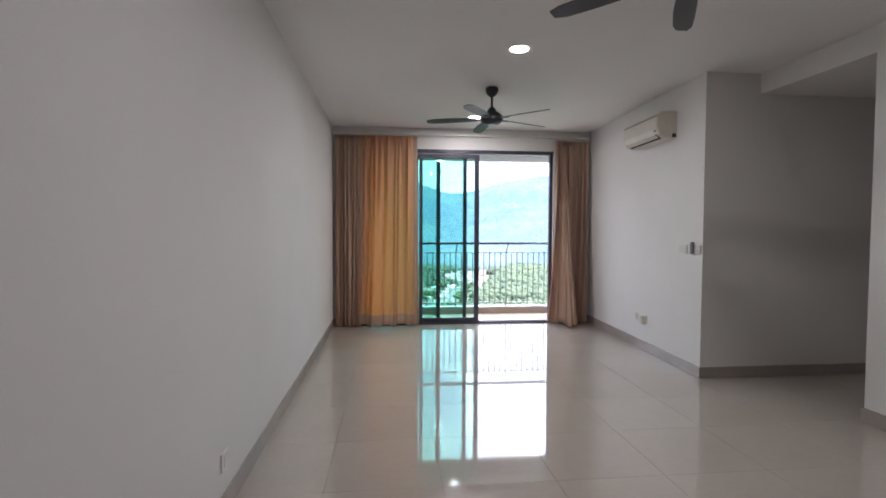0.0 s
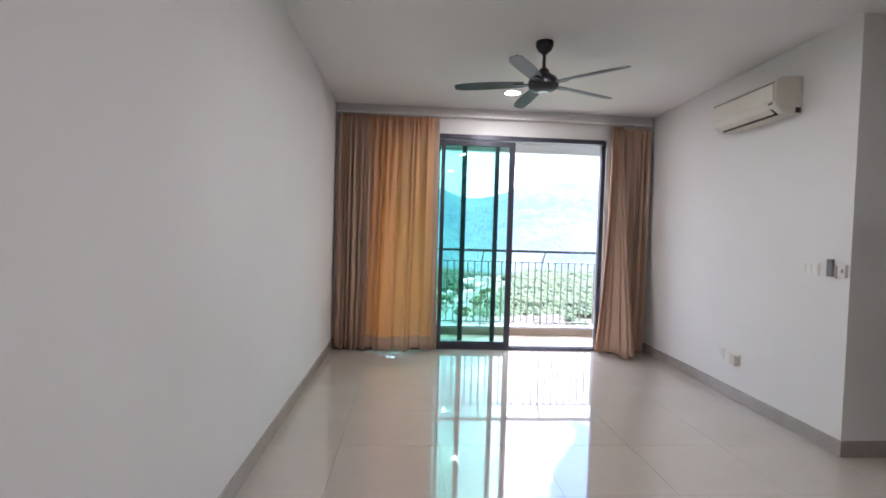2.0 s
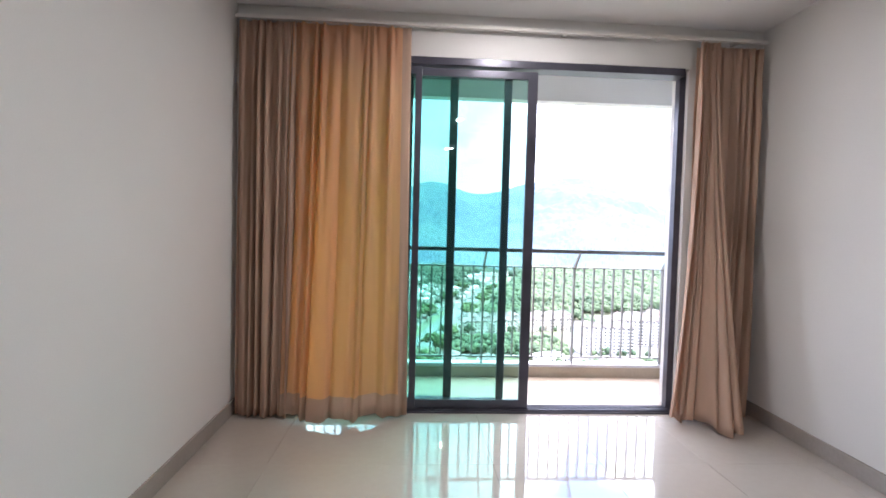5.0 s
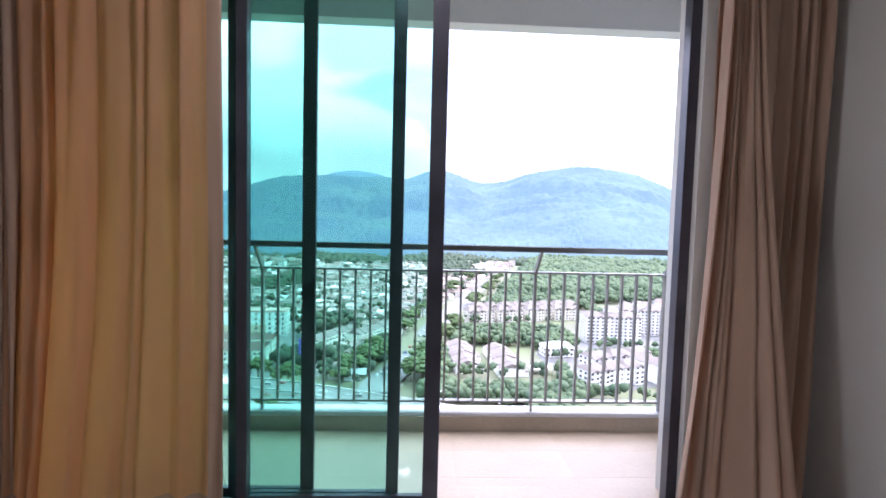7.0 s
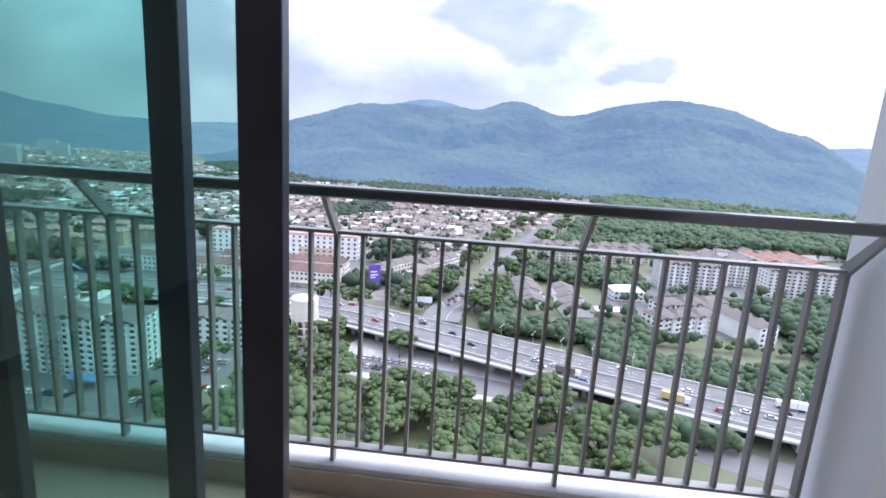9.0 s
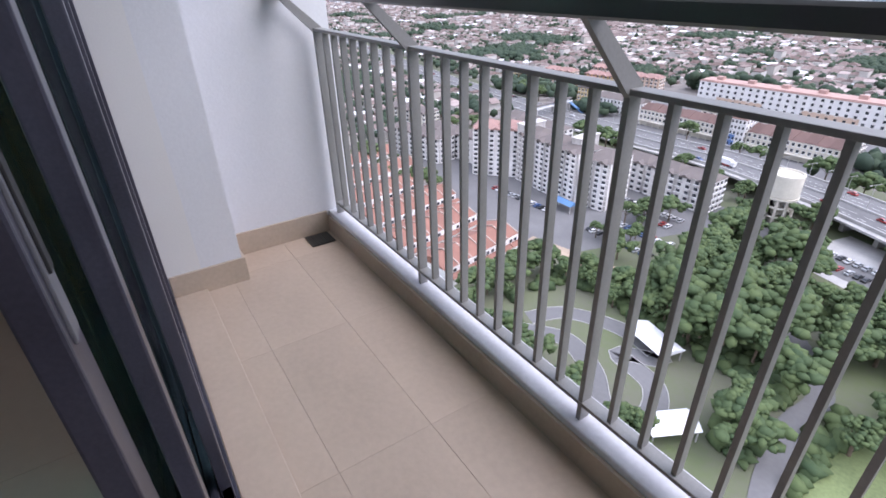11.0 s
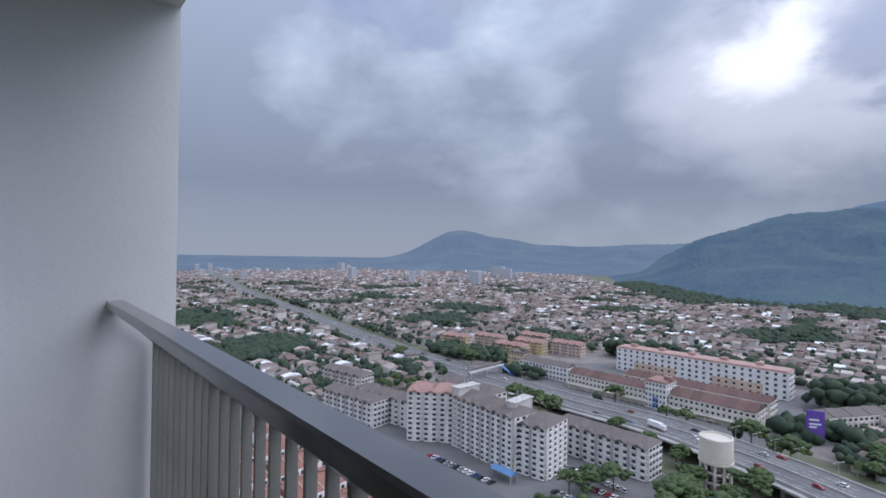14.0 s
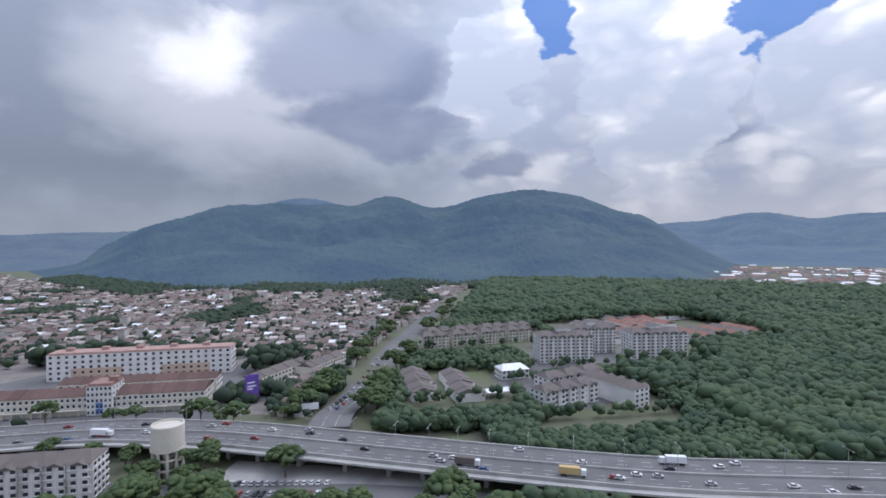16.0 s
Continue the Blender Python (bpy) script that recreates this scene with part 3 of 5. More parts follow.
def air_conditioner(y, z):
    a = thing("air_conditioner", pose(wall_x(y), y, z, 0, 0, -WA), "ivory split air conditioner high on the wall", "air conditioner")
    L = 0.38
    bm = B()
    prism(bm, [(0, 0.0), (-0.12, 0.0), (-0.175, 0.035), (-0.195, 0.09), (-0.195, 0.2), (-0.18, 0.235), (-0.15, 0.25), (0, 0.25)], "y", -L, L)
    bmesh.ops.bevel(bm, geom=list(bm.edges), offset=0.006, segments=2, affect="EDGES")
    part("body", bm, IVORY, a)
    bm = B()
    box(bm, -0.2, -0.193, -L + 0.02, L - 0.02, 0.085, 0.203, 0.003)
    part("front_panel", bm, IVORY, a)
    bm = B()
    prism(bm, [(-0.19, 0.207), (-0.197, 0.207), (-0.196, 0.215), (-0.19, 0.216)], "y", -L + 0.02, L - 0.02)
    part("seam", bm, GREY, a, "dark seam above the front panel")
    bm = B()
    box(bm, -0.05, -0.012, -L - 0.002, -L + 0.02, 0.004, 0.04, 0.001)
    part("pipe_gap", bm, DARK, a, "dark pipe opening in the side")
    bm = B()
    prism(bm, [(-0.124, -0.002), (-0.174, 0.03), (-0.178, 0.036), (-0.13, 0.004)], "y", -L + 0.06, L - 0.06)
    part("outlet_slot", bm, DARK, a, "dark air outlet slot")
    bm = B()
    prism(bm, [(-0.15, 0.006), (-0.186, 0.034), (-0.188, 0.04), (-0.15, 0.012)], "y", -L + 0.07, L - 0.07)
    part("louvre", bm, IVORY, a)
    bm = B()
    box(bm, -0.2, -0.194, -L + 0.03, -L + 0.07, 0.06, 0.075, 0.001)
    part("display", bm, GREY, a)


air_conditioner(-1.93, 2.205)


def plate(name, y, z, w, h, label, category, rockers, mat=PLASTIC):
    s = thing(name, pose(wall_x(y), y, z, 0, 0, -WA), label, category)
    part("plate", box(B(), -0.009, 0, -w / 2, w / 2, -h / 2, h / 2, 0.002), mat, s)
    for k in range(rockers):
        c = -w / 2 + w * (k + 0.5) / rockers
        part("rocker", box(B(), -0.013, -0.0085, c - 0.018, c + 0.018, -h * 0.32, h * 0.32, 0.0015), mat, s)
    return s


plate("light_switch", -2.46, 1.14, 0.15, 0.086, "white double light switch plate on the wall", "switch", 3)
plug_socket = plate("power_socket", -1.70, 0.345, 0.15, 0.086, "white power socket low on the wall and cream adapter", "socket", 2)
part("adapter", box(B(), -0.05, -0.0125, -0.07, -0.01, -0.05, 0.03, 0.005), IVORY, plug_socket, "cream plug-in adapter")
plate("antenna_socket", -1.52, 0.345, 0.086, 0.086, "white aerial socket low on the wall", "socket", 1)
rem = thing("remote_control", pose(wall_x(-2.65), -2.65, 1.15, 0, 0, -WA), "dark grey fan remote in a white wall holder", "remote")
part("holder", box(B(), -0.02, 0, -0.028, 0.028, -0.06, 0.02, 0.004), PLASTIC, rem, "white wall holder")
part("handset", box(B(), -0.036, -0.0195, -0.023, 0.023, -0.05, 0.06, 0.006), GREY, rem, "dark grey handset")
rp = thing("fan_regulator", pose(wall_x(-2.725), -2.725, 1.14, 0, 0, -WA), "white fan regulator at the wall corner", "switch")
part("plate", box(B(), -0.02, 0, -0.03, 0.03, -0.04, 0.04, 0.004), PLASTIC, rp)
part("knob", box(B(), -0.032, -0.0195, -0.012, 0.012, -0.012, 0.012, 0.004), PLASTIC, rp)
ls = thing("power_socket", pose(0.05, -4.54, 0.25), "white power socket low on the long wall", "socket")
part("plate", box(B(), 0, 0.009, -0.043, 0.043, -0.043, 0.043, 0.002), PLASTIC, ls)
part("rocker", box(B(), 0.0085, 0.013, -0.02, 0.02, -0.025, 0.025, 0.0015), PLASTIC, ls)


# ---- outdoors: the valley far below ----
G = -100.0
EYE_X, EYE_Y = 2.6, 0.5
GRASS = material("valley_ground", (0.105, 0.132, 0.058), 0.95, scale=0.03, vary=0.3, fine=0.5, bump=0.0, tint=(0.13, 0.125, 0.10))
ASPHALT = material("asphalt", (0.155, 0.153, 0.155), 0.9, scale=0.06, vary=0.12, fine=0.8, bump=0.0)
CONCRETE = material("concrete", (0.42, 0.41, 0.40), 0.85, scale=0.12, vary=0.15, fine=1.5, bump=0.0)
PAINTLINE = material("road_line", (0.75, 0.75, 0.73), 0.7, scale=0.5, vary=0.1, bump=0.0)
LAWN = material("lawn", (0.17, 0.215, 0.09), 0.95, scale=0.08, vary=0.25, fine=1.2, bump=0.0)
EARTH = material("bare_earth", (0.42, 0.33, 0.25), 0.95, scale=0.07, vary=0.2, fine=0.8, bump=0.0)
POND = material("pond_water", (0.22, 0.30, 0.26), 0.15, scale=0.1, vary=0.1, bump=0.0)
WHITEWALL = material("white_render", (0.78, 0.77, 0.76), 0.8, scale=0.12, vary=0.1, fine=0.9, bump=0.0)
CREAM = material("cream_render", (0.66, 0.62, 0.54), 0.8, scale=0.12, vary=0.1, fine=0.9, bump=0.0)
PINK = material("peach_render", (0.60, 0.45, 0.35), 0.8, scale=0.12, vary=0.1, fine=0.9, bump=0.0)
YELLOW = material("yellow_render", (0.58, 0.43, 0.20), 0.8, scale=0.15, vary=0.1, fine=0.9, bump=0.0)
BLUEWALL = material("blue_render", (0.12, 0.22, 0.48), 0.8, scale=0.15, vary=0.1, fine=0.9, bump=0.0)
HOUSEWALL = material("house_wall", (0.66, 0.645, 0.62), 0.85, scale=0.2, vary=0.1, fine=1.0, bump=0.0, island=0.9, tint=(0.36, 0.33, 0.30))
ROOFMIX = material("house_roof", (0.27, 0.215, 0.20), 0.85, scale=0.25, vary=0.2, fine=1.2, bump=0.0, island=1.2, tint=(0.10, 0.062, 0.052))
GREYROOF = material("grey_brown_roof", (0.155, 0.132, 0.124), 0.85, scale=0.2, vary=0.15, fine=1.4, bump=0.0, island=0.4)
REDROOF = material("red_roof", (0.33, 0.20, 0.175), 0.8, scale=0.2, vary=0.15, fine=1.4, bump=0.0)
TERRACOTTA = material("terracotta_roof", (0.26, 0.125, 0.093), 0.8, scale=0.25, vary=0.15, fine=1.6, bump=0.0, island=0.4)
ROOFSEAM = material("roof_ridge_pale", (0.46, 0.37, 0.32), 0.8, scale=0.3, vary=0.1, bump=0.0)
WINDOWDARK = material("window_dark", (0.05, 0.055, 0.065), 0.25, scale=0.3, vary=0.3, fine=2, bump=0.0, per_object=0.5)
PURPLE = material("billboard_purple", (0.14, 0.07, 0.38), 0.6, scale=0.3, vary=0.08, bump=0.0)
PALEROOF = material("faded_roof", (0.52, 0.46, 0.44), 0.75, scale=0.2, vary=0.15, bump=0.0, island=0.8, tint=(0.30, 0.23, 0.21))
WHITEROOF = material("white_metal_roof", (0.78, 0.79, 0.82), 0.5, scale=0.2, vary=0.06, bump=0.0)
PINKROOF = material("pink_roof", (0.44, 0.29, 0.255), 0.8, scale=0.2, vary=0.12, fine=1.4, bump=0.0)
BROWNROOF = material("brown_red_roof", (0.15, 0.09, 0.078), 0.85, scale=0.2, vary=0.2, fine=1.4, bump=0.0, per_object=0.6)
BLUEROOF = material("blue_metal_roof", (0.10, 0.22, 0.42), 0.5, scale=0.2, vary=0.08, bump=0.0)
BARK = material("bark", (0.16, 0.12, 0.085), 0.9, scale=1.5, vary=0.2, fine=9, bump=0.2)


def leaf_material(name, hi, lo, span=0.9, patch_scale=0.35):
    return material(name, hi, 0.8, scale=patch_scale, vary=0.2, fine=1.7, bump=0.6, spec=0.2, island=span, tint=lo)


LEAF = leaf_material("foliage", (0.098, 0.132, 0.053), (0.040, 0.068, 0.034))
LEAFDARK = leaf_material("forest_foliage", (0.092, 0.128, 0.064), (0.030, 0.058, 0.04), 0.4, 0.02)
LEAFTOWN = leaf_material("town_foliage", (0.056, 0.08, 0.048), (0.026, 0.044, 0.032))


def stained(name, col, dirt):
    """Painted render with dirt that has run down it in streaks."""
    m = material(name, col, 0.85, scale=0.12, vary=0.08, fine=0.9, bump=0.0)
    n, l = m.node_tree.nodes, m.node_tree.links
    b = n["Principled BSDF"]
    paint = b.inputs["Base Color"].links[0].from_socket
    tc = n.new("ShaderNodeTexCoord")
    mp = n.new("ShaderNodeMapping")
    mp.inputs["Scale"].default_value = (0.55, 0.55, 0.05)
    l.new(tc.outputs["Object"], mp.inputs[0])
    run = n.new("ShaderNodeTexNoise")
    run.inputs["Scale"].default_value, run.inputs["Detail"].default_value = 1.0, 5
    l.new(mp.outputs[0], run.inputs["Vector"])
    mr = n.new("ShaderNodeMapRange")
    l.new(run.outputs[0], mr.inputs[0])
    mr.inputs[1].default_value, mr.inputs[2].default_value, mr.inputs[4].default_value = 0.48, 0.72, 0.75
    mx = n.new("ShaderNodeMix")
    mx.data_type = "RGBA"
    l.new(mr.outputs[0], mx.inputs[0])
    l.new(paint, mx.inputs[6])
    mx.inputs[7].default_value = (*dirt, 1)
    l.new(mx.outputs[2], b.inputs["Base Color"])
    return m


FLATWALL = stained("stained_render", (0.78, 0.76, 0.74), (0.30, 0.275, 0.25))


class Sheet:
    """Gathers many small solids into one mesh with several materials."""

    def __init__(self):
        self.v, self.f, self.m = [], [], []

    def solid(self, pts, faces, m=0):
        k = len(self.v)
        self.v += pts
        self.f += [tuple(i + k for i in q) for q in faces]
        self.m += [m] * len(faces)

    def block(self, cx, cy, z0, lx, ly, lz, a=0.0, m=0):
        c, s = math.cos(a), math.sin(a)
        p = [(cx + c * x - s * y, cy + s * x + c * y, z) for z in (z0, z0 + lz) for x, y in ((-lx / 2, -ly / 2), (lx / 2, -ly / 2), (lx / 2, ly / 2), (-lx / 2, ly / 2))]
        self.solid(p, [(0, 1, 5, 4), (1, 2, 6, 5), (2, 3, 7, 6), (3, 0, 4, 7), (4, 5, 6, 7)], m)

    def gable(self, cx, cy, z0, lx, ly, h, a=0.0, m=0, hip=0.0, over=0.5):
        c, s = math.cos(a), math.sin(a)
        X, Y = lx / 2 + over, ly / 2 + over
        q = [(-X, -Y, z0), (X, -Y, z0), (X, Y, z0), (-X, Y, z0), (-X + hip, 0, z0 + h), (X - hip, 0, z0 + h)]
        self.solid([(cx + c * x - s * y, cy + s * x + c * y, z) for x, y, z in q], [(0, 1, 5, 4), (2, 3, 4, 5), (1, 2, 5), (3, 0, 4), (3, 2, 1, 0)], m)

    def mesh(self, name, mats):
        me = bpy.data.meshes.new(name)
        me.from_pydata(self.v, [], self.f)
        for m in mats:
            me.materials.append(m)
        me.polygons.foreach_set("material_index", self.m)
        me.update()
        return me


# ---- ground, roads ----
bm = B()
box(bm, -5000, 5000, -2500, 5000, G - 6, G)
setting("ground", bm, GRASS, "green and built-up valley floor", "ground")

HWY = [(-2300, 640, G), (-1297, 434, G), (-807, 360, G), (-517, 314, G), (-376, 300, G), (-277, 290, G + 1), (-198, 281, G + 4), (-134, 275, G + 7), (-89, 264, G + 8), (-55, 254, G + 8),
       (13, 227, G + 8), (60, 208, G + 8), (124, 185, G + 8), (201, 168, G + 8), (330, 140, G + 7), (640, 80, G + 4)]
RAMP = [(110, 800, G), (60, 610, G), (22, 477, G), (-4, 351, G), (-18, 300, G + 2), (-20, 262, G + 7)]
UNDER = [(-170, 232, G), (-60, 215, G), (30, 196, G), (110, 160, G), (230, 135, G)]


def smooth_line(pts, n=7):
    out = []
    P = [Vector(p) for p in pts]
    for i in range(len(P) - 1):
        a, b, c, d = P[max(i - 1, 0)], P[i], P[i + 1], P[min(i + 2, len(P) - 1)]
        for k in range(n):
            t = k / n
            out.append(0.5 * ((2 * b) + (c - a) * t + (2 * a - 5 * b + 4 * c - d) * t * t + (3 * b - a - 3 * c + d) * t ** 3))
    return out + [P[-1]]


def sides(line):
    r = []
    for i, p in enumerate(line):
        d = line[min(i + 1, len(line) - 1)] - line[max(i - 1, 0)]
        n = Vector((-d.y, d.x, 0)).normalized()
        r.append((p, n))
    return r


def strip(line, o0, o1, z0, z1):
    """A band along a line between two offsets, with thickness from z0 to z1 over the line's height."""
    bm = B()
    rows = []
    for p, n in sides(line):
        a, b = p + n * o0, p + n * o1
        rows.append([bm.verts.new((a.x, a.y, p.z + z1)), bm.verts.new((b.x, b.y, p.z + z1)), bm.verts.new((b.x, b.y, p.z + z0)), bm.verts.new((a.x, a.y, p.z + z0))])
    for r, q in zip(rows, rows[1:]):
        for k in range(4):
            bm.faces.new((r[k], r[(k + 1) % 4], q[(k + 1) % 4], q[k]))
    bm.faces.new(rows[0])
    bm.faces.new(rows[-1][::-1])
    bmesh.ops.recalc_face_normals(bm, faces=bm.faces)
    return bm


hwy, ramp, under = smooth_line(HWY), smooth_line(RAMP), smooth_line(UNDER)
setting("road_flyover", strip(hwy, -14, 14, -1.2, 0.15), ASPHALT, "dual carriageway with a raised flyover stretch", "road")
setting("road_ramp", strip(ramp, -11, 11, -1.0, 0.1), ASPHALT, "slip road joining the flyover", "road")
setting("road_under", strip(under, -8, 8, -1.0, 0.08), ASPHALT, "service road below the flyover", "road")
for nm, o in (("parapet_near", -14.4), ("parapet_far", 14.0), ("median", -0.4)):
    setting(nm, strip(hwy, o, o + 0.7, -1.6 if o != -0.4 else 0.1, 1.0), CONCRETE, "pale concrete road barrier", "barrier")
setting("road_verge", strip(hwy, -17.5, -14.5, -1.3, -0.4), CONCRETE, "pale concrete flyover edge", "kerb")
lines = Sheet()
acc = 0.0
for line, offs in ((hwy, (-10.2, -6.4, 5.2, 9.0)), (ramp, (-3.5, 3.5))):
    for (p, n), (q, _) in zip(sides(line), sides(line)[1:]):
        d = q - p
        L = d.length
        a = math.atan2(d.y, d.x)
        k = 0.0
        while k < L:
            c = p + d * (k / L)
            for o in offs:
                lines.block(c.x + n.x * o, c.y + n.y * o, c.z + 0.156 + 0.02, 4, 0.16, 0.02, a)
            k += 14
tagged(new("road_marking", lines.mesh("road_marking", [PAINTLINE])), "broken white lane lines on the roads", "road marking", kind="stuff")
pier_me = to_mesh("pier", box(B(), -1.0, 1.0, -10, 10, -8.4, -1.2, 0.1), CONCRETE)
fly = thing("flyover_support", pose(0, 0, 0), "row of concrete piers under the flyover", "bridge")
for k in range(56, 100, 2):
    if k < len(hwy) - 1 and hwy[k].z > G + 6:
        d = hwy[k + 1] - hwy[k]
        part("pier", pier_me, None, fly, at=Matrix.Translation(hwy[k]) @ pose(0, 0, 0, 0, 0, math.degrees(math.atan2(d.y, d.x))))


def patch(name, pts, mat, label, category, z=0.06):
    bm = B()
    prism(bm, pts, "z", G - 1, G + z)
    return setting(name, bm, mat, label, category)


TOWNGROUND = material("town_paving", (0.25, 0.225, 0.21), 0.9, scale=0.05, vary=0.2, fine=0.6, bump=0.0)
patch("pavement_town", [(-2400, 660), (-300, 310), (-60, 310), (0, 480), (60, 700), (100, 1060), (-420, 1010), (-2400, 2000)], TOWNGROUND, "paved lanes and yards between the houses", "pavement", 0.02)
patch("pavement_town_west", [(-2400, 90), (-300, 60), (-300, 280), (-2400, 620)], TOWNGROUND, "paved lanes and yards between the houses", "pavement", 0.02)
patch("pavement_flats", [(-270, 100), (-120, 132), (-95, 215), (-160, 236), (-300, 180)], ASPHALT, "grey parking yards between the flats", "pavement", 0.05)
patch("pavement_shops", [(-300, 304), (-90, 300), (-62, 345), (-95, 440), (-250, 430), (-310, 350)], ASPHALT, "paved yards round the shop rows", "pavement", 0.05)
patch("pavement_condo", [(98, 276), (180, 308), (192, 380), (290, 396), (290, 452), (130, 446), (92, 370)], ASPHALT, "paved yards round the pale apartments", "pavement", 0.05)
patch("pavement_yard", [(-70, 205), (30, 180), (40, 215), (-60, 245)], CONCRETE, "pale parking yard below the flyover", "pavement", 0.07)
patch("lawn_track", [(-104, 78), (-40, 76), (-34, 104), (-60, 124), (-104, 122)], GRASS, "worn grass round the practice track", "lawn", 0.05)
patch("lawn_near", [(-14, 84), (40, 70), (60, 120), (20, 138), (-16, 128)], LAWN, "green playing field", "lawn", 0.07)
patch("lawn_far", [(-150, 700), (-40, 690), (-30, 740), (-140, 760)], LAWN, "small green field", "lawn", 0.05)
patch("earth_plot", [(6, 88), (26, 82), (32, 102), (10, 108)], EARTH, "patch of bare earth", "ground", 0.12)
patch("earth_lane", [(-135, 128), (-88, 140), (-92, 147), (-138, 137)], EARTH, "strip of bare earth beside the yard", "ground", 0.11)
patch("water_ponds", [(-640, 455), (-560, 440), (-520, 490), (-600, 520)], POND, "pale green treatment ponds", "water", 0.05)
near_road = smooth_line([(-8, 74, G), (-18, 95, G), (-24, 118, G), (-26, 140, G), (-50, 165, G)])
setting("road_near", strip(near_road, -3, 3, -0.5, 0.14), ASPHALT, "narrow lane between trees", "road")
kart = smooth_line([(-92, 90, G), (-80, 98, G), (-66, 94, G), (-55, 86, G), (-46, 92, G), (-52, 103, G), (-66, 106, G), (-58, 114, G), (-74, 116, G), (-90, 108, G), (-95, 96, G)], 6)
setting("road_track", strip(kart, -3.2, 3.2, 0.0, 0.09), ASPHALT, "narrow winding practice track", "road")
for side_name, o in (("kerb_track_inner", -3.4), ("kerb_track_outer", 3.2)):
    setting(side_name, strip(kart, o, o + 0.2, 0.0, 0.22), CONCRETE, "thin white edging of the practice track", "kerb")


# ---- buildings ----
win_cache = {}


def window_mesh(w, h):
    key = (w, h)
    if key not in win_cache:
        s = Sheet()
        s.block(0, -0.06, 0, w + 0.3, 0.2, h + 0.3, 0, 0)
        s.block(0, -0.13, 0.15, w, 0.12, h, 0, 1)
        s.block(0, -0.35, -0.25, w + 0.5, 0.7, 0.18, 0, 0)
        win_cache[key] = s.mesh("window", [WHITEWALL, WINDOWDARK])
    return win_cache[key]


def building(name, x, y, turn, L, D, floors, fh, walls, roof, label, cols=8, side=3, style="hip", band=None, bays=True, group="", end=1, ground=None):
    """A block of storeys with its windows on the long front and one end; front is local -y."""
    b = thing(name, pose(x, y, G, 0, 0, turn), label, "building", group)
    Ht = floors * fh
    s = Sheet()
    s.block(0, 0, 0, L, D, Ht, 0, 0)
    if bays:
        n = max(2, cols // 2)
        q = Sheet()
        q.block(0, -D / 2 - 0.6, 0, L / n * 0.62, 1.5, Ht - 0.2, 0, 0)
        bay_me = q.mesh("bay", [walls])
        q = Sheet()
        q.block(0, -D / 2 - 0.3, 0, L - 0.4, 0.8, 0.22, 0, 0)
        ledge_me = q.mesh("ledge", [walls])
        for k in range(n):
            part("bay", bay_me, None, b, at=pose(-L / 2 + L * (k + 0.5) / n, 0, 0))
        for k in range(1, floors):
            part("ledge", ledge_me, None, b, at=pose(0, 0, k * fh - 0.15))
    if band:
        q = Sheet()
        q.block(0, -D / 2 - 0.05, 0, L * 0.27, 0.3, Ht * 0.42, 0, 0)
        band_me = q.mesh("painted_panel", [band])
        for k in (-0.24, 0.24) if L > 40 else (0,):
            part("painted_panel", band_me, None, b, at=pose(k * L, 0, Ht * 0.05))
    if ground:
        q = Sheet()
        q.block(0, -D / 2 - 1.6, 0, 0.6, 0.6, fh - 0.3, 0, 0)
        col = q.mesh("column", [walls])
        for k in range(int(L / 5)):
            part("column", col, None, b, at=pose(-L / 2 + 2.5 + 5 * k, 0, 0))
        q = Sheet()
        q.block(0, -D / 2 - 1.2, fh - 0.3, L, 2.6, 0.5, 0, 0)
        part("arcade_roof", q.mesh("arcade_roof", [walls]), None, b)
    part("wall", s.mesh("wall", [walls, band or walls]), None, b)
    r = Sheet()
    if style == "hip":
        n = max(1, round(L / 16))
        for k in range(n):
            r.gable(-L / 2 + L * (k + 0.5) / n, 0, Ht + 0.05 + 0.02 * k, L / n - 0.6, D + 1.0, min(3.4, D * 0.24), 0, 0, hip=D * 0.3, over=0.6)
        if bays:
            n = max(2, cols // 2)
            for k in range(n):
                r.gable(-L / 2 + L * (k + 0.5) / n, -D / 2 - 0.2, Ht - 0.15, 4.0, L / n * 0.62, 1.5, math.pi / 2, 0, over=0.4)
    elif style == "gable":
        n = max(1, round(L / 6.5))
        q = Sheet()
        q.gable(0, 0, Ht + 0.05, L / n - 0.1, D, D * 0.2, 0, 0, over=0.05)
        unit_me = q.mesh("roof_section", [roof])
        for k in range(n):
            part("roof_section", unit_me, None, b, at=pose(-L / 2 + L * (k + 0.5) / n, 0, 0.35 * (k % 2)))
    else:
        r.block(0, 0, Ht, L + 0.6, D + 0.6, 0.5, 0, 0)
        r.block(0, 0, Ht + 0.5, L - 1.5, D - 1.5, 0.8, 0, 0)
        for k in range(max(1, int(L / 24))):
            r.block(-L / 2 + 12 + 24 * k, 0.5, Ht + 1.3, 5, 4, 2.4, 0, 0)
    if r.v:
        part("roof", r.mesh("roof", [roof]), None, b)
    w, h = min(1.9, L / cols * 0.48), fh * 0.48
    me = window_mesh(round(w, 2), round(h, 2))
    nb = max(2, cols // 2)
    for f in range(1 if ground else 0, floors):
        for k in range(cols):
            cx = -L / 2 + L * (k + 0.5) / cols
            on_bay = bays and abs(((cx + L / 2) * nb / L) % 1 - 0.5) < 0.31
            part("window", me, None, b, at=pose(cx, -D / 2 - (1.36 if on_bay else 0.02), f * fh + fh * 0.3))
        for k in range(side):
            cy = -D / 2 + D * (k + 0.5) / side
            part("window", me, None, b, at=pose(end * (L / 2 + 0.02), cy, f * fh + fh * 0.3, 0, 0, 90 * end))
    return b


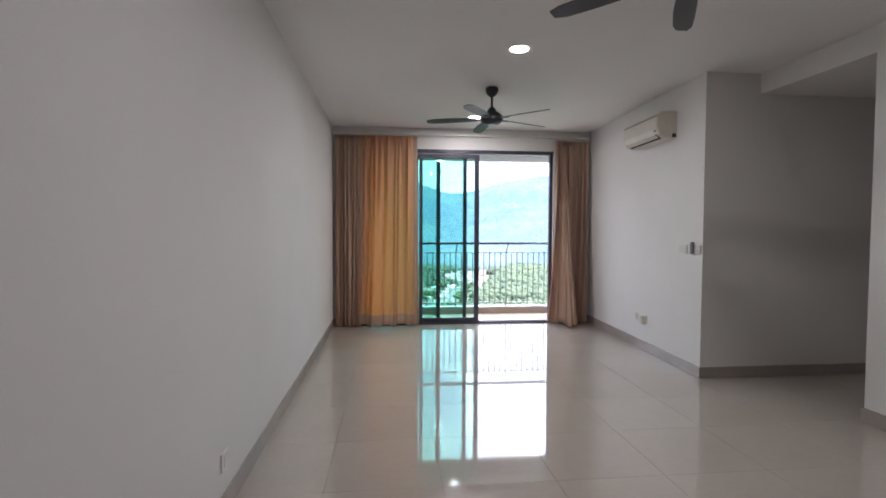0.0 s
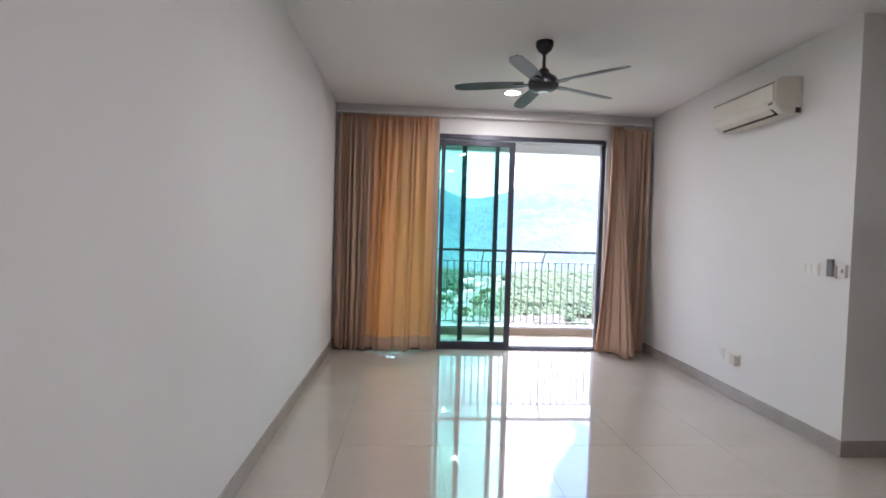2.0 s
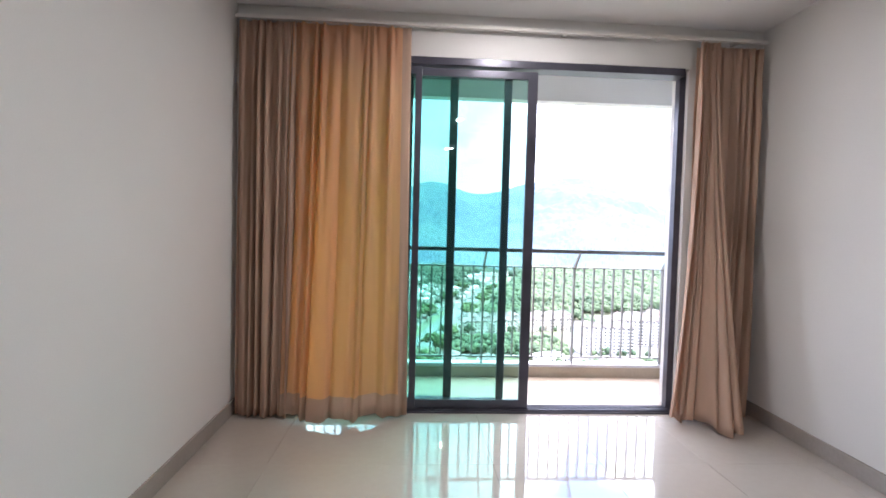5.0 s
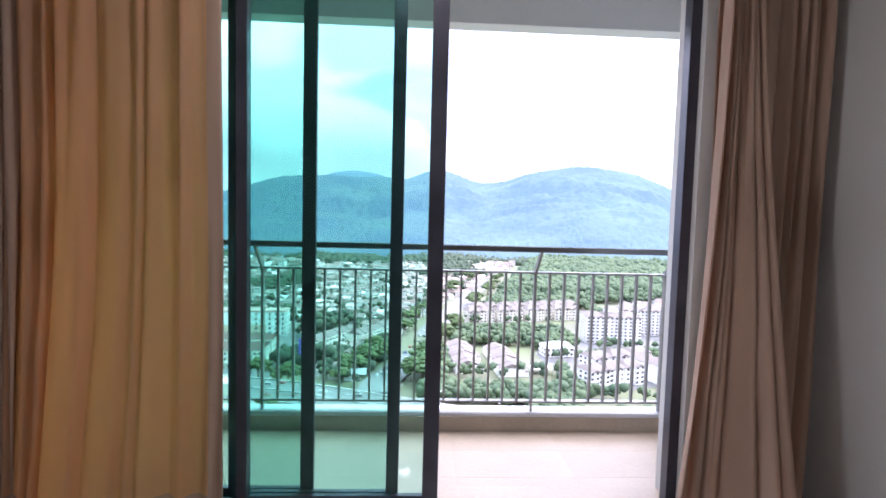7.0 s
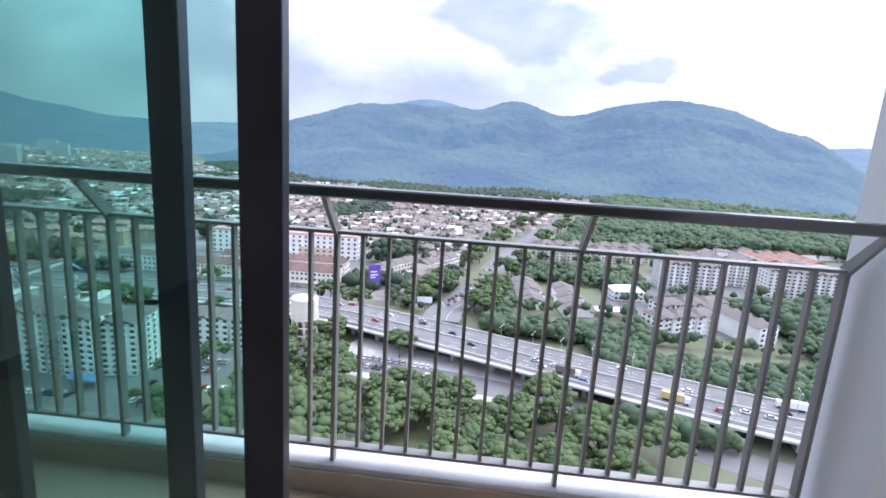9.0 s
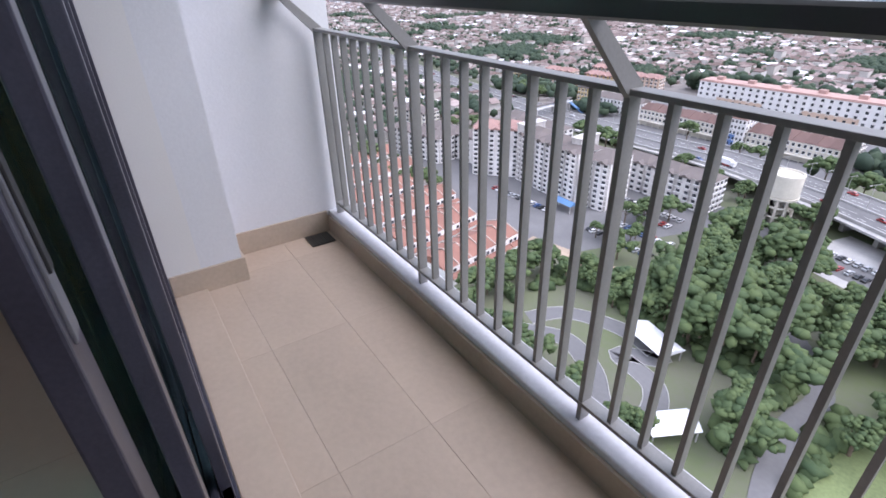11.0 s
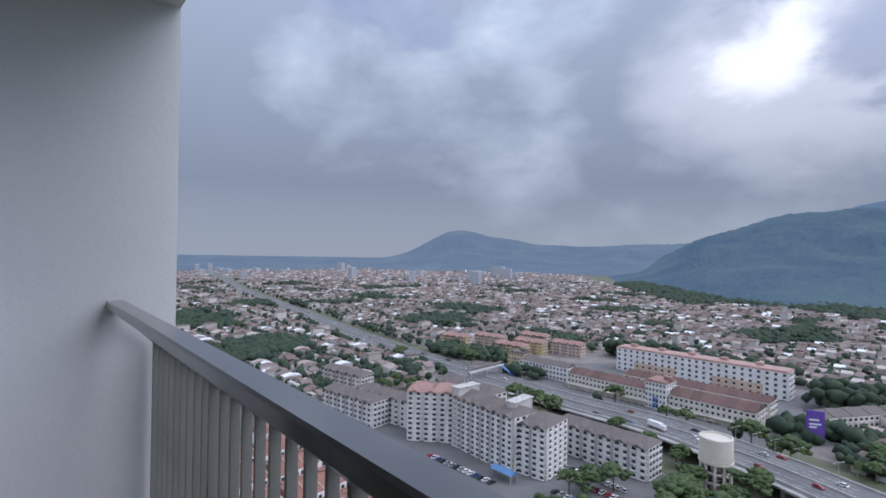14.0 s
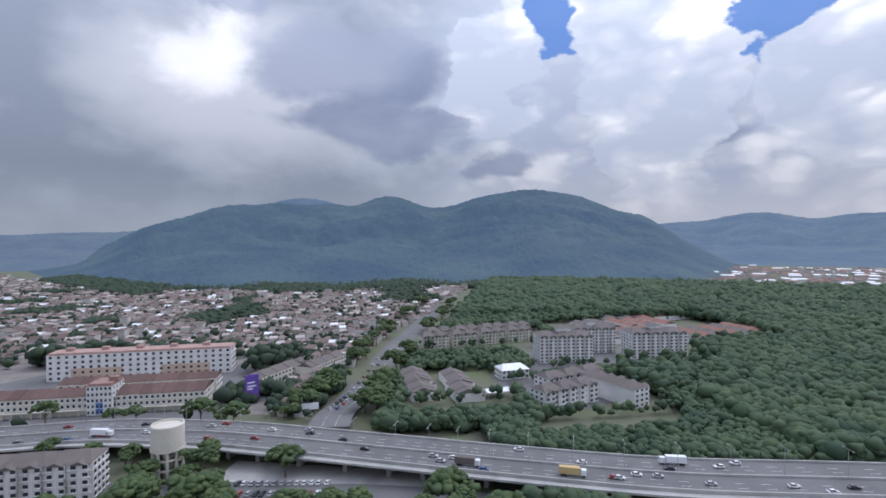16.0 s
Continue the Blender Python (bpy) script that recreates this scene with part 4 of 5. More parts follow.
FL = "white high-rise flats with stained walls and red-brown roofs"
building("flats", -211, 176, 42, 26, 15, 10, 2.65, FLATWALL, REDROOF, "white ten-storey flats with a red hipped roof", 6, 3)
building("flats", -172, 184, -3, 44, 16, 10, 2.6, FLATWALL, GREYROOF, FL, 12, 4)
building("flats", -146, 190, 10, 15, 20, 9, 2.6, FLATWALL, GREYROOF, FL, 4, 4)
building("flats", -212, 205, -3, 46, 15, 9, 2.6, FLATWALL, GREYROOF, FL, 12, 4)
STAIR = stained("stained_stair_tower", (0.55, 0.53, 0.51), (0.24, 0.22, 0.20))
for x, y, t in ((-192, 183, 0), (-158, 187, 8)):
    st = thing("stair_tower", pose(x, y, G, 0, 0, t), "tall stained concrete stair and lift tower between the flats", "tower")
    part("shaft", box(B(), -2.6, 2.6, -7.5, 7.5, 0, 30.5, 0.1), STAIR, st)
    part("cap", box(B(), -3.0, 3.0, -7.9, 7.9, 30.5, 31.2, 0.1), STAIR, st)
    for px in (-1.2, 1.2):
        part("mast", box(B(), px - 0.12, px + 0.12, -0.12, 0.12, 31.2, 35.0), CONCRETE, st)
building("walkup_flats", -133, 222, 2, 50, 13, 5, 3.0, FLATWALL, GREYROOF, "white five-storey flats with grey-brown tiled roofs", 12, 4, group="walk-up flats")
building("walkup_flats", -264, 158, 10, 46, 12, 5, 3.0, FLATWALL, GREYROOF, "white five-storey flats with grey-brown tiled roofs", 12, 4, group="walk-up flats")
building("walkup_flats", -246, 176, 10, 60, 12, 5, 3.0, FLATWALL, GREYROOF, "white five-storey flats with grey-brown tiled roofs", 12, 4, group="walk-up flats")
building("walkup_flats", -330, 190, 12, 44, 12, 4, 3.0, CREAM, GREYROOF, "cream four-storey flats with grey-brown tiled roofs", 10, 4, group="walk-up flats")
building("apartment_slab", -172, 419, 4, 128, 17, 5, 3.9, WHITEWALL, PINKROOF, "long white and peach five-storey slab with a pink-red roof", 24, 4, style="flat", band=PINK, bays=False)
building("shop_row", -196, 332, 2, 62, 18, 3, 3.6, CREAM, BROWNROOF, "three-storey shop row with dark red roofs and an arcade", 20, 4, style="gable", bays=False, ground=1)
building("corner_shop", -158, 330, 2, 14, 16, 5, 3.5, WHITEWALL, REDROOF, "white five-storey corner shop with a blue base", 6, 4, style="flat", band=BLUEWALL, bays=False)
building("shop_row", -125, 335, 2, 50, 20, 3, 3.6, CREAM, BROWNROOF, "three-storey shop row with grey-brown roofs and an arcade", 16, 4, style="gable", bays=False, ground=1)
building("shop_row", -150, 362, 2, 96, 16, 3, 3.6, CREAM, BROWNROOF, "three-storey shop row with red and grey roofs", 20, 4, style="gable", bays=False)
building("shop_row", -258, 338, 4, 46, 16, 3, 3.6, WHITEWALL, GREYROOF, "pale three-storey shop row with grey roofs", 14, 4, style="gable", bays=False)
building("yellow_shop", -292, 342, 8, 16, 14, 4, 3.4, YELLOW, GREYROOF, "yellow corner shop building", 5, 4, style="flat", bays=False)
building("shop_row", -68, 372, 62, 46, 15, 3, 3.6, CREAM, GREYROOF, "cream shop row with grey-brown roofs", 12, 4, style="gable", bays=False)
building("shop_row", -36, 398, 62, 46, 15, 3, 3.6, CREAM, GREYROOF, "cream shop row with grey-brown roofs", 12, 4, style="gable", bays=False)
for i, (x, y, t) in enumerate(((-330, 372, 10), (-376, 392, 10), (-330, 402, 10), (-300, 424, 8), (-400, 362, 12), (-352, 436, 8))):
    building("walkup_flats", x, y, t, 34, 12, 4, 3.1, PINK if i % 2 else YELLOW, REDROOF, "yellow and peach four-storey flats with red roofs", 8, 3, group="painted flats")
TW = "white eight-storey apartment tower with a stepped roof"
for x, y, t, l in ((166, 414, -4, 46), (252, 416, -4, 50), (206, 446, -4, 40)):
    b = building("apartment_tower", x, y, t, l, 22, 8, 2.8, WHITEWALL, GREYROOF, TW, 12, 4, group="pale apartment towers", end=-1)
    r = Sheet()
    r.block(0, 2, 22.4, 9, 9, 5.5, 0, 0)
    r.gable(0, 2, 27.9, 9, 9, 1.6, 0, 1, hip=4, over=1.0)
    part("lift_tower", r.mesh("lift_tower", [WHITEWALL, GREYROOF]), None, b)
for x, y, t, l in ((122, 300, 22, 44), (158, 306, 112, 44), (138, 330, 22, 52)):
    building("apartment_block", x, y, t, l, 13, 4, 3.0, WHITEWALL, GREYROOF, "white four-storey apartments with grey-brown roofs", 11, 3, group="low apartments", end=-1)
for i in range(4):
    building("apartment_block", 62 + 30 * i, 484 + 7 * i, 14, 27, 14, 4, 3.0, CREAM, GREYROOF, "cream four-storey apartments with grey-brown roofs", 7, 3, group="cream apartments", end=-1)
    building("apartment_block", 70 + 30 * i, 512 + 7 * i, 14, 27, 14, 4, 3.0, CREAM, GREYROOF, "cream four-storey apartments with grey-brown roofs", 7, 3, group="cream apartments", end=-1)
building("hall", 107, 366, 8, 22, 14, 2, 3.6, WHITEWALL, WHITEROOF, "white community hall with a pale metal roof", 6, 3, bays=False, end=-1)

# terraces with terracotta and grey roofs: one thing each row
pw = B()
prism(pw, [(-8.6, 5.7), (0, 8.85), (8.6, 5.7), (8.6, 6.1), (0, 9.25), (-8.6, 6.1)], "x", -0.22, 0.22)
PARTY = to_mesh("party_wall", pw, ROOFSEAM)


def terrace(x, y, turn, n, roof, label, w=7.0, d=17.0, seam=False):
    t = thing("terrace_row", pose(x, y, G, 0, 0, turn), label, "terrace houses", "terrace rows")
    wall, top, seams = Sheet(), Sheet(), []
    for k in range(n):
        cx = (k - n / 2 + 0.5) * w
        wall.block(cx, 0, 0, w - 0.05, d, 5.6 + 0.2 * (k % 2), 0, 0)
        wall.block(cx, -d / 2 - 1.4, 0, w - 0.4, 2.8, 2.9, 0, 0)
        wall.block(cx - 1.4, -d / 2 - 0.05, 3.4, 1.5, 0.2, 1.3, 0, 1)
        wall.block(cx + 1.4, -d / 2 - 0.05, 3.4, 1.5, 0.2, 1.3, 0, 1)
        top.gable(cx, 0, 5.6 + 0.25 * (k % 2), w - 0.1, d, 3.0, 0, 0, over=0.02)
        top.gable(cx, -d / 2 - 1.5, 2.95, w - 0.5, 3.4, 0.9, 0, 0, over=0.1)
        if seam:
            seams.append(cx + w / 2)
    part("wall", wall.mesh("wall", [WHITEWALL, WINDOWDARK]), None, t)
    part("roof", top.mesh("roof", [roof]), None, t)
    for px in seams:
        part("party_wall", PARTY, None, t, at=pose(px, 0, 0))
    return t


OR = "terrace row with terracotta tiled roofs and pale party walls"
for x, y, n in ((-140, 104, 6), (-165, 101, 6), (-190, 104, 7), (-215, 108, 7), (-240, 112, 7), (-266, 116, 6)):
    terrace(x, y, 100, n, TERRACOTTA, OR, seam=True)
for x, y, n in ((-158, 58, 5), (-184, 60, 5), (-210, 64, 5), (-236, 68, 5)):
    terrace(x, y, 100, n, TERRACOTTA, OR, seam=True)
for x, y, n in ((34, 362, 5), (34, 336, 5), (62, 352, 5), (62, 326, 4)):
    terrace(x, y, 96, n, GREYROOF, "terrace row with dark grey-brown roofs")
for i in range(5):
    terrace(215 + 22 * i, 486 + 4 * i, 98, 7, GREYROOF if i < 3 else TERRACOTTA, "terrace row with grey and red roofs")
    terrace(250 + 24 * i, 550 + 4 * i, 98, 7, GREYROOF if i < 2 else TERRACOTTA, "terrace row with grey and red roofs")

for i in range(6):
    terrace(322 + 18 * i, 476 + 6 * i, 100, 7, TERRACOTTA if i % 2 else GREYROOF, "terrace row with grey and red roofs")
    terrace(300 + 22 * i, 612 + 4 * i, 98, 8, TERRACOTTA if i > 1 else GREYROOF, "terrace row with grey and red roofs")

# water tower, billboard, canopies
wt = thing("water_tower", pose(-86, 233, G), "cream concrete water tower with a drum tank on columns", "water tower")
part("tank", lathe(B(), [(6.4, 13.2), (6.7, 13.6), (6.7, 23.0), (6.4, 23.3), (6.0, 23.3), (6.0, 22.4), (0.1, 22.6)], 40), CREAM, wt, smooth=False)
part("platform", lathe(B(), [(7.0, 12.4), (7.0, 13.2), (0.1, 13.2)], 40), CREAM, wt)
col_me = to_mesh("column", lathe(B(), [(0.7, 0), (0.7, 12.4)], 12), CREAM)
for k in range(10):
    a = 2 * math.pi * k / 10
    part("column", col_me, None, wt, at=pose(5.9 * math.cos(a), 5.9 * math.sin(a), 0))
for z in (4.2, 8.4):
    part("ring_beam", lathe(B(), [(6.5, z), (6.5, z + 0.7), (5.5, z + 0.7), (5.5, z)], 40), CREAM, wt)
part("core", lathe(B(), [(2.2, 0), (2.2, 12.4)], 16), CREAM, wt)
bb = thing("billboard", pose(-73, 331, G, 0, 0, 30), "tall purple billboard with pale bars on posts", "billboard")
bm = B()
box(bm, -4.2, 4.2, -0.4, 0.4, 3.5, 18.5, 0.05)
part("panel", bm, PURPLE, bb)
for x0, x1, z in ((-3, 1.6, 13.2), (-3, 2.6, 10.9), (-3, 0.5, 9.2)):
    bm = B()
    box(bm, x0, x1, -0.46, -0.4, z, z + 0.9)
    part("lettering_bar", bm, WHITEROOF, bb)
for x in (-2.6, 2.6):
    bm = B()
    box(bm, x - 0.3, x + 0.3, -0.3, 0.3, 0, 3.5)
    part("post", bm, CONCRETE, bb)


def canopy(x, y, turn, lx, ly, mat, label):
    c = thing("canopy", pose(x, y, G, 0, 0, turn), label, "canopy")
    s = Sheet()
    s.gable(0, 0, 4.0, lx, ly, 1.6, 0, 0, over=0.3)
    part("roof", s.mesh("roof", [mat]), None, c)
    for px in (-lx / 2 + 0.4, lx / 2 - 0.4):
        for py in (-ly / 2 + 0.4, ly / 2 - 0.4):
            part("post", box(B(), px - 0.15, px + 0.15, py - 0.15, py + 0.15, 0, 4.0), CONCRETE, c)


canopy(-62, 116, -12, 15, 8, WHITEROOF, "white metal canopy beside the kart track")
canopy(-40, 92, 62, 12, 7, WHITEROOF, "white metal canopy beside the lane")
canopy(-52, 352, 20, 14, 10, WHITEROOF, "white metal canopy near the billboard")
canopy(84, 322, 10, 16, 9, WHITEROOF, "curved pale canopy among the terraces")
canopy(-150, 168, 0, 12, 5, BLUEROOF, "blue metal canopy in the parking yard")

fb = thing("footbridge", pose(-286, 293, G, 0, 0, -84), "grey footbridge with blue stairs over the highway", "bridge")
part("deck", box(B(), -22, 22, -1.6, 1.6, 6.2, 6.9, 0.05), CONCRETE, fb)
part("deck_roof", box(B(), -22, 22, -1.8, 1.8, 9.4, 9.7, 0.05), GREYROOF, fb)
for y0 in (-1.6, 1.5):
    part("side_panel", box(B(), -22, 22, y0, y0 + 0.1, 6.9, 8.2), WHITEROOF, fb)
bridge_post = to_mesh("post", box(B(), -0.5, 0.5, -1.2, 1.2, 0, 6.2), CONCRETE)
for x0 in (-20, 0, 20):
    part("post", bridge_post, None, fb, at=pose(x0, 0, 0))
stair = B()
prism(stair, [(1.6, 6.9), (1.6, 5.9), (15, -0.1), (16.5, -0.1)], "x", -20.5, -18.0)
part("stairs", stair, BLUEROOF, fb, "blue steel stairs")
for x, y, m in ((-46, 300, LAWN), (-34, 304, WHITEROOF)):
    rb = thing("roadside_board", pose(x, y, G, 0, 0, 8), "wide roadside board on posts", "billboard")
    part("panel", box(B(), -5, 5, -0.2, 0.2, 3.0, 7.0, 0.05), m, rb)
    for px in (-3.5, 3.5):
        part("post", box(B(), px - 0.2, px + 0.2, -0.2, 0.2, 0, 3.0), CONCRETE, rb)
lamp_pole = B()
lathe(lamp_pole, [(0.14, 0), (0.08, 11)], 8)
lamp_arm = B()
box(lamp_arm, -2.4, 2.4, -0.06, 0.06, 10.9, 11.05)
lamp_head = to_mesh("lamp_head", box(B(), -0.6, 0.6, -0.18, 0.18, 10.8, 11.0), CONCRETE)
pole_me, arm_me = to_mesh("pole", lamp_pole, CONCRETE), to_mesh("arm", lamp_arm, CONCRETE)
for k in range(30, len(hwy) - 8, 2):
    d = hwy[k + 1] - hwy[k]
    sl = thing("street_lamp", pose(hwy[k].x, hwy[k].y, hwy[k].z + 0.9, 0, 0, math.degrees(math.atan2(d.y, d.x)) + 90), "grey twin-arm street lamp on the median", "street lamp", "highway lamps")
    part("pole", pole_me, None, sl)
    part("arm", arm_me, None, sl)
    for x0 in (-2.6, 2.6):
        part("lamp_head", lamp_head, None, sl, at=pose(x0, 0, 0))

# ---- houses by the thousand ----
rng = random.Random(11)


def seg_dist(x, y, line):
    best = 1e9
    for p, q in zip(line, line[1:]):
        dx, dy = q.x - p.x, q.y - p.y
        t = max(0, min(1, ((x - p.x) * dx + (y - p.y) * dy) / (dx * dx + dy * dy + 1e-9)))
        best = min(best, math.hypot(x - p.x - t * dx, y - p.y - t * dy))
    return best


hwy_c, ramp_c, under_c, near_c = hwy[::3] + [hwy[-1]], ramp[::3] + [ramp[-1]], under[::3] + [under[-1]], near_road[::3] + [near_road[-1]]
BUILT = [(-300, -90, 80, 240), (-320, -60, 302, 448), (-420, -320, 345, 450), (-350, -300, 175, 205), (96, 186, 272, 348), (128, 296, 384, 462), (88, 130, 350, 380), (20, 95, 310, 390), (30, 190, 470, 555), (195, 420, 455, 640), (-290, -128, 40, 128)]


def built(x, y, pad=0):
    return any(a - pad < x < b + pad and c - pad < y < d + pad for a, b, c, d in BUILT)


def city_edge(x):
    """How far out the houses go before the forested hills begin."""
    if x < -420:
        return 1000 + (-420 - x) * 1.05
    if x < 220:
        return 1080 + 60 * math.sin(x * 0.013)
    return 0


def ramp_x(y):
    return 22 + (y - 477) * 0.36 if y > 477 else 22 - (477 - y) * 0.2


def is_city(x, y):
    if y < 300 and x > -300:
        return False
    if x < -300 and y < 60:
        return False
    if y > city_edge(x):
        return False
    return x < ramp_x(y) - 26


grove = lambda x, y: noise.noise(Vector((x * 0.0075, y * 0.0075, 3.1)))
houses = Sheet()
patches = [(rng.uniform(-2300, 250), rng.uniform(60, 1700), rng.uniform(-0.5, 0.5)) for _ in range(60)]
y = 100.0
while y < 2000:
    x = -2400.0
    while x < 260:
        d0 = math.hypot(x, y)
        step = 8.5 if d0 < 900 else 13
        px, py = x + rng.uniform(-1, 1), y + rng.uniform(-2.0, 2.0) + 5 * math.sin(x * 0.012)
        x += step if rng.random() > 0.07 else step * 2.2
        if not is_city(px, py) or built(px, py, 6):
            continue
        if seg_dist(px, py, hwy_c) < 30:
            continue
        if grove(px, py) > 0.33:
            continue
        near = min(patches, key=lambda q: (q[0] - px) ** 2 + (q[1] - py) ** 2)
        a = near[2] * 0.25
        w, dd = step * rng.uniform(0.8, 1.0), rng.uniform(11, 15)
        h = rng.choice((3.4, 5.6, 6.2, 6.4)) if rng.random() > 0.03 else rng.uniform(9, 14)
        houses.block(px, py, G, w, dd, h, a, 0)
        if h > 9:
            houses.block(px, py, G + h, w + 0.5, dd + 0.5, 0.6, a, 1)
        elif rng.random() < 0.26:
            houses.gable(px, py, G + h, w, dd, 1.6, a, rng.choice((2, 4, 4, 4)), over=0.3)
        else:
            houses.gable(px, py, G + h, w, dd, rng.uniform(1.8, 3.0), a + (math.pi / 2 if rng.random() < 0.3 else 0), 1, hip=rng.choice((0, 3)), over=0.4)
            if rng.random() < 0.35:
                houses.block(px + rng.uniform(-2, 2), py - dd * 0.62, G, w * 0.8, 5, 3.1, a, rng.choice((0, 1, 4, 2, 1, 4)))
    y += 27 if y < 1000 else 38
for _ in range(620):
    d, a = rng.uniform(1150, 2250), radians(rng.uniform(34.5, 60))
    if d < 1150 + 60 * max(0, 40 - math.degrees(a)):
        continue
    px, py, h, w, dd = d * math.sin(a), d * math.cos(a), rng.choice((5, 6, 7, 9, 12)), rng.uniform(12, 34), rng.uniform(11, 15)
    houses.block(px, py, G, w, dd, h, -0.5, 0)
    houses.gable(px, py, G + h, w, dd, 2.4, -0.5, rng.choice((1, 1, 2, 3)), hip=2, over=0.4)
tagged(new("houses", houses.mesh("houses", [HOUSEWALL, ROOFMIX, WHITEROOF, TERRACOTTA, PALEROOF])), "dense carpet of low houses with brown and grey roofs", "houses", kind="stuff")
# The grey-blue tone puts the haze of distance into the wall colour.
FARWALL_HAZED = material("far_wall_haze_tint", (0.42, 0.44, 0.48), 0.9, scale=0.05, vary=0.1, fine=0.3, bump=0.0, island=0.6)
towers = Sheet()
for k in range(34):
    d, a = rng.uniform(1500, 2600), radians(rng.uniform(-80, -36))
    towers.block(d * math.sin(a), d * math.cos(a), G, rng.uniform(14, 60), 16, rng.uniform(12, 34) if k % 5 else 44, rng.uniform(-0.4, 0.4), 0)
tagged(new("distant_blocks", towers.mesh("distant_blocks", [FARWALL_HAZED])), "hazy pale blocks on the far plain", "buildings", kind="stuff")


# ---- trees ----
ico = bmesh.new()
bmesh.ops.create_icosphere(ico, subdivisions=2, radius=1.0)
ICO_V = np.array([v.co[:] for v in ico.verts])
ICO_F = np.array([[v.index for v in f.verts] for f in ico.faces])
ico.free()
ico = bmesh.new()
bmesh.ops.create_icosphere(ico, subdivisions=1, radius=1.0)
ICO1_V = np.array([v.co[:] for v in ico.verts])
ICO1_F = np.array([[v.index for v in f.verts] for f in ico.faces])
ico.free()
nrng = np.random.RandomState(5)


def blobs(centres, radii, mat, name, low=False, rough=0.28):
    """Many ragged leaf clumps in one mesh."""
    V, F = (ICO1_V, ICO1_F) if low else (ICO_V, ICO_F)
    n = len(centres)
    c, r = np.array(centres), np.array(radii)
    jit = 1 + rough * nrng.uniform(-1, 1, (n, len(V), 1))
    v = (V[None] * jit * r[:, None, :] + c[:, None, :]).reshape(-1, 3)
    f = (F[None] + (np.arange(n) * len(V))[:, None, None]).reshape(-1, 3)
    me = bpy.data.meshes.new(name)
    me.vertices.add(len(v))
    me.vertices.foreach_set("co", v.ravel())
    me.loops.add(f.size)
    me.loops.foreach_set("vertex_index", f.ravel())
    me.polygons.add(len(f))
    me.polygons.foreach_set("loop_start", np.arange(0, f.size, 3))
    me.polygons.foreach_set("loop_total", np.full(len(f), 3))
    me.materials.append(mat)
    me.update()
    me.validate()
    return me


def tree_kind(seed, r, h):
    q = random.Random(seed)
    cs, rs = [], []
    heads = [(q.uniform(0, 6.283), q.random() ** 0.6, q.uniform(0.6, 1.0)) for _ in range(9)]
    for i in range(150):
        ha, hu, hz = heads[i % 9]
        hx, hy = r * 0.74 * hu * math.cos(ha), r * 0.74 * hu * math.sin(ha)
        a, u, w = q.uniform(0, 6.283), q.random() ** 0.5, q.uniform(-0.3, 1.0)
        rad = r * 0.44 * u * math.sqrt(max(0.05, 1 - w * w * 0.8))
        cs.append((hx + rad * math.cos(a), hy + rad * math.sin(a), h * (0.60 + 0.20 * (1 - hu * hu) * hz) + r * 0.27 * w))
        k = r * q.uniform(0.10, 0.225)
        rs.append((k, k, k * q.uniform(0.55, 0.9)))
    crown = blobs(cs, rs, LEAF, "crown", low=True, rough=0.42)
    bm = B()
    prof = [(0.42, 0.0), (0.3, h * 0.2), (0.24, h * 0.45), (0.16, h * 0.66)]
    lathe(bm, prof, 8)
    for k in range(5):
        a = k * 1.26 + q.uniform(-0.3, 0.3)
        base, tip = Vector((0, 0, h * q.uniform(0.34, 0.5))), Vector((r * 0.55 * math.cos(a), r * 0.55 * math.sin(a), h * 0.68))
        ring = []
        for p, rr in ((base, 0.15), (tip, 0.05)):
            ring.append([bm.verts.new(p + Vector((rr * math.cos(t), rr * math.sin(t), 0))) for t in (0, 1.57, 3.14, 4.71)])
        for i in range(4):
            bm.faces.new((ring[0][i], ring[0][(i + 1) % 4], ring[1][(i + 1) % 4], ring[1][i]))
    return crown, to_mesh("trunk", bm, BARK)


KINDS = [tree_kind(21 + k, r, h) for k, (r, h) in enumerate(((5.2, 10), (6.2, 11), (4.4, 11.5), (7.0, 12.5), (3.4, 8.0)))]


def tree(x, y, z=G, k=None, s=1.0):
    k = rng.randrange(5) if k is None else k
    t = thing("tree", pose(x, y, z, 0, 0, rng.uniform(0, 360)) @ Matrix.Scale(s, 4), "broad green tree with an uneven leafy crown", "tree", "trees in the valley")
    part("trunk", KINDS[k][1], None, t)
    part("crown", KINDS[k][0], None, t)


trees = 0
tries = 0
while trees < 218 and tries < 6000:
    tries += 1
    u = rng.random()
    if u < 0.68:
        x, y = rng.uniform(-112, 70), rng.uniform(96, 232)
        if x > -12 and y < 130 or (-110 < x < -34 and y < 122) or (x < -88 and y > 128):
            continue
        if grove(x * 2.2 + 40, y * 2.2) < -0.25:
            continue
    elif u < 0.80:
        p, n = rng.choice(sides(hwy[28:70]))
        o = rng.choice((-1, 1)) * rng.uniform(21, 30)
        x, y = p.x + n.x * o, p.y + n.y * o
        if x > -70 and y > 240:
            continue
    else:
        p, n = rng.choice(sides(ramp[:30]))
        o = rng.choice((-1, 1)) * rng.uniform(15, 28)
        x, y = p.x + n.x * o, p.y + n.y * o
    if seg_dist(x, y, hwy_c) < 19 or seg_dist(x, y, ramp_c) < 14 or seg_dist(x, y, near_c) < 5.5 or seg_dist(x, y, under_c) < 11 or math.hypot(x + 86, y - 233) < 13:
        continue
    if built(x, y, -3) and u > 0.68:
        continue
    tree(x, y, s=rng.uniform(0.95, 1.55))
    trees += 1


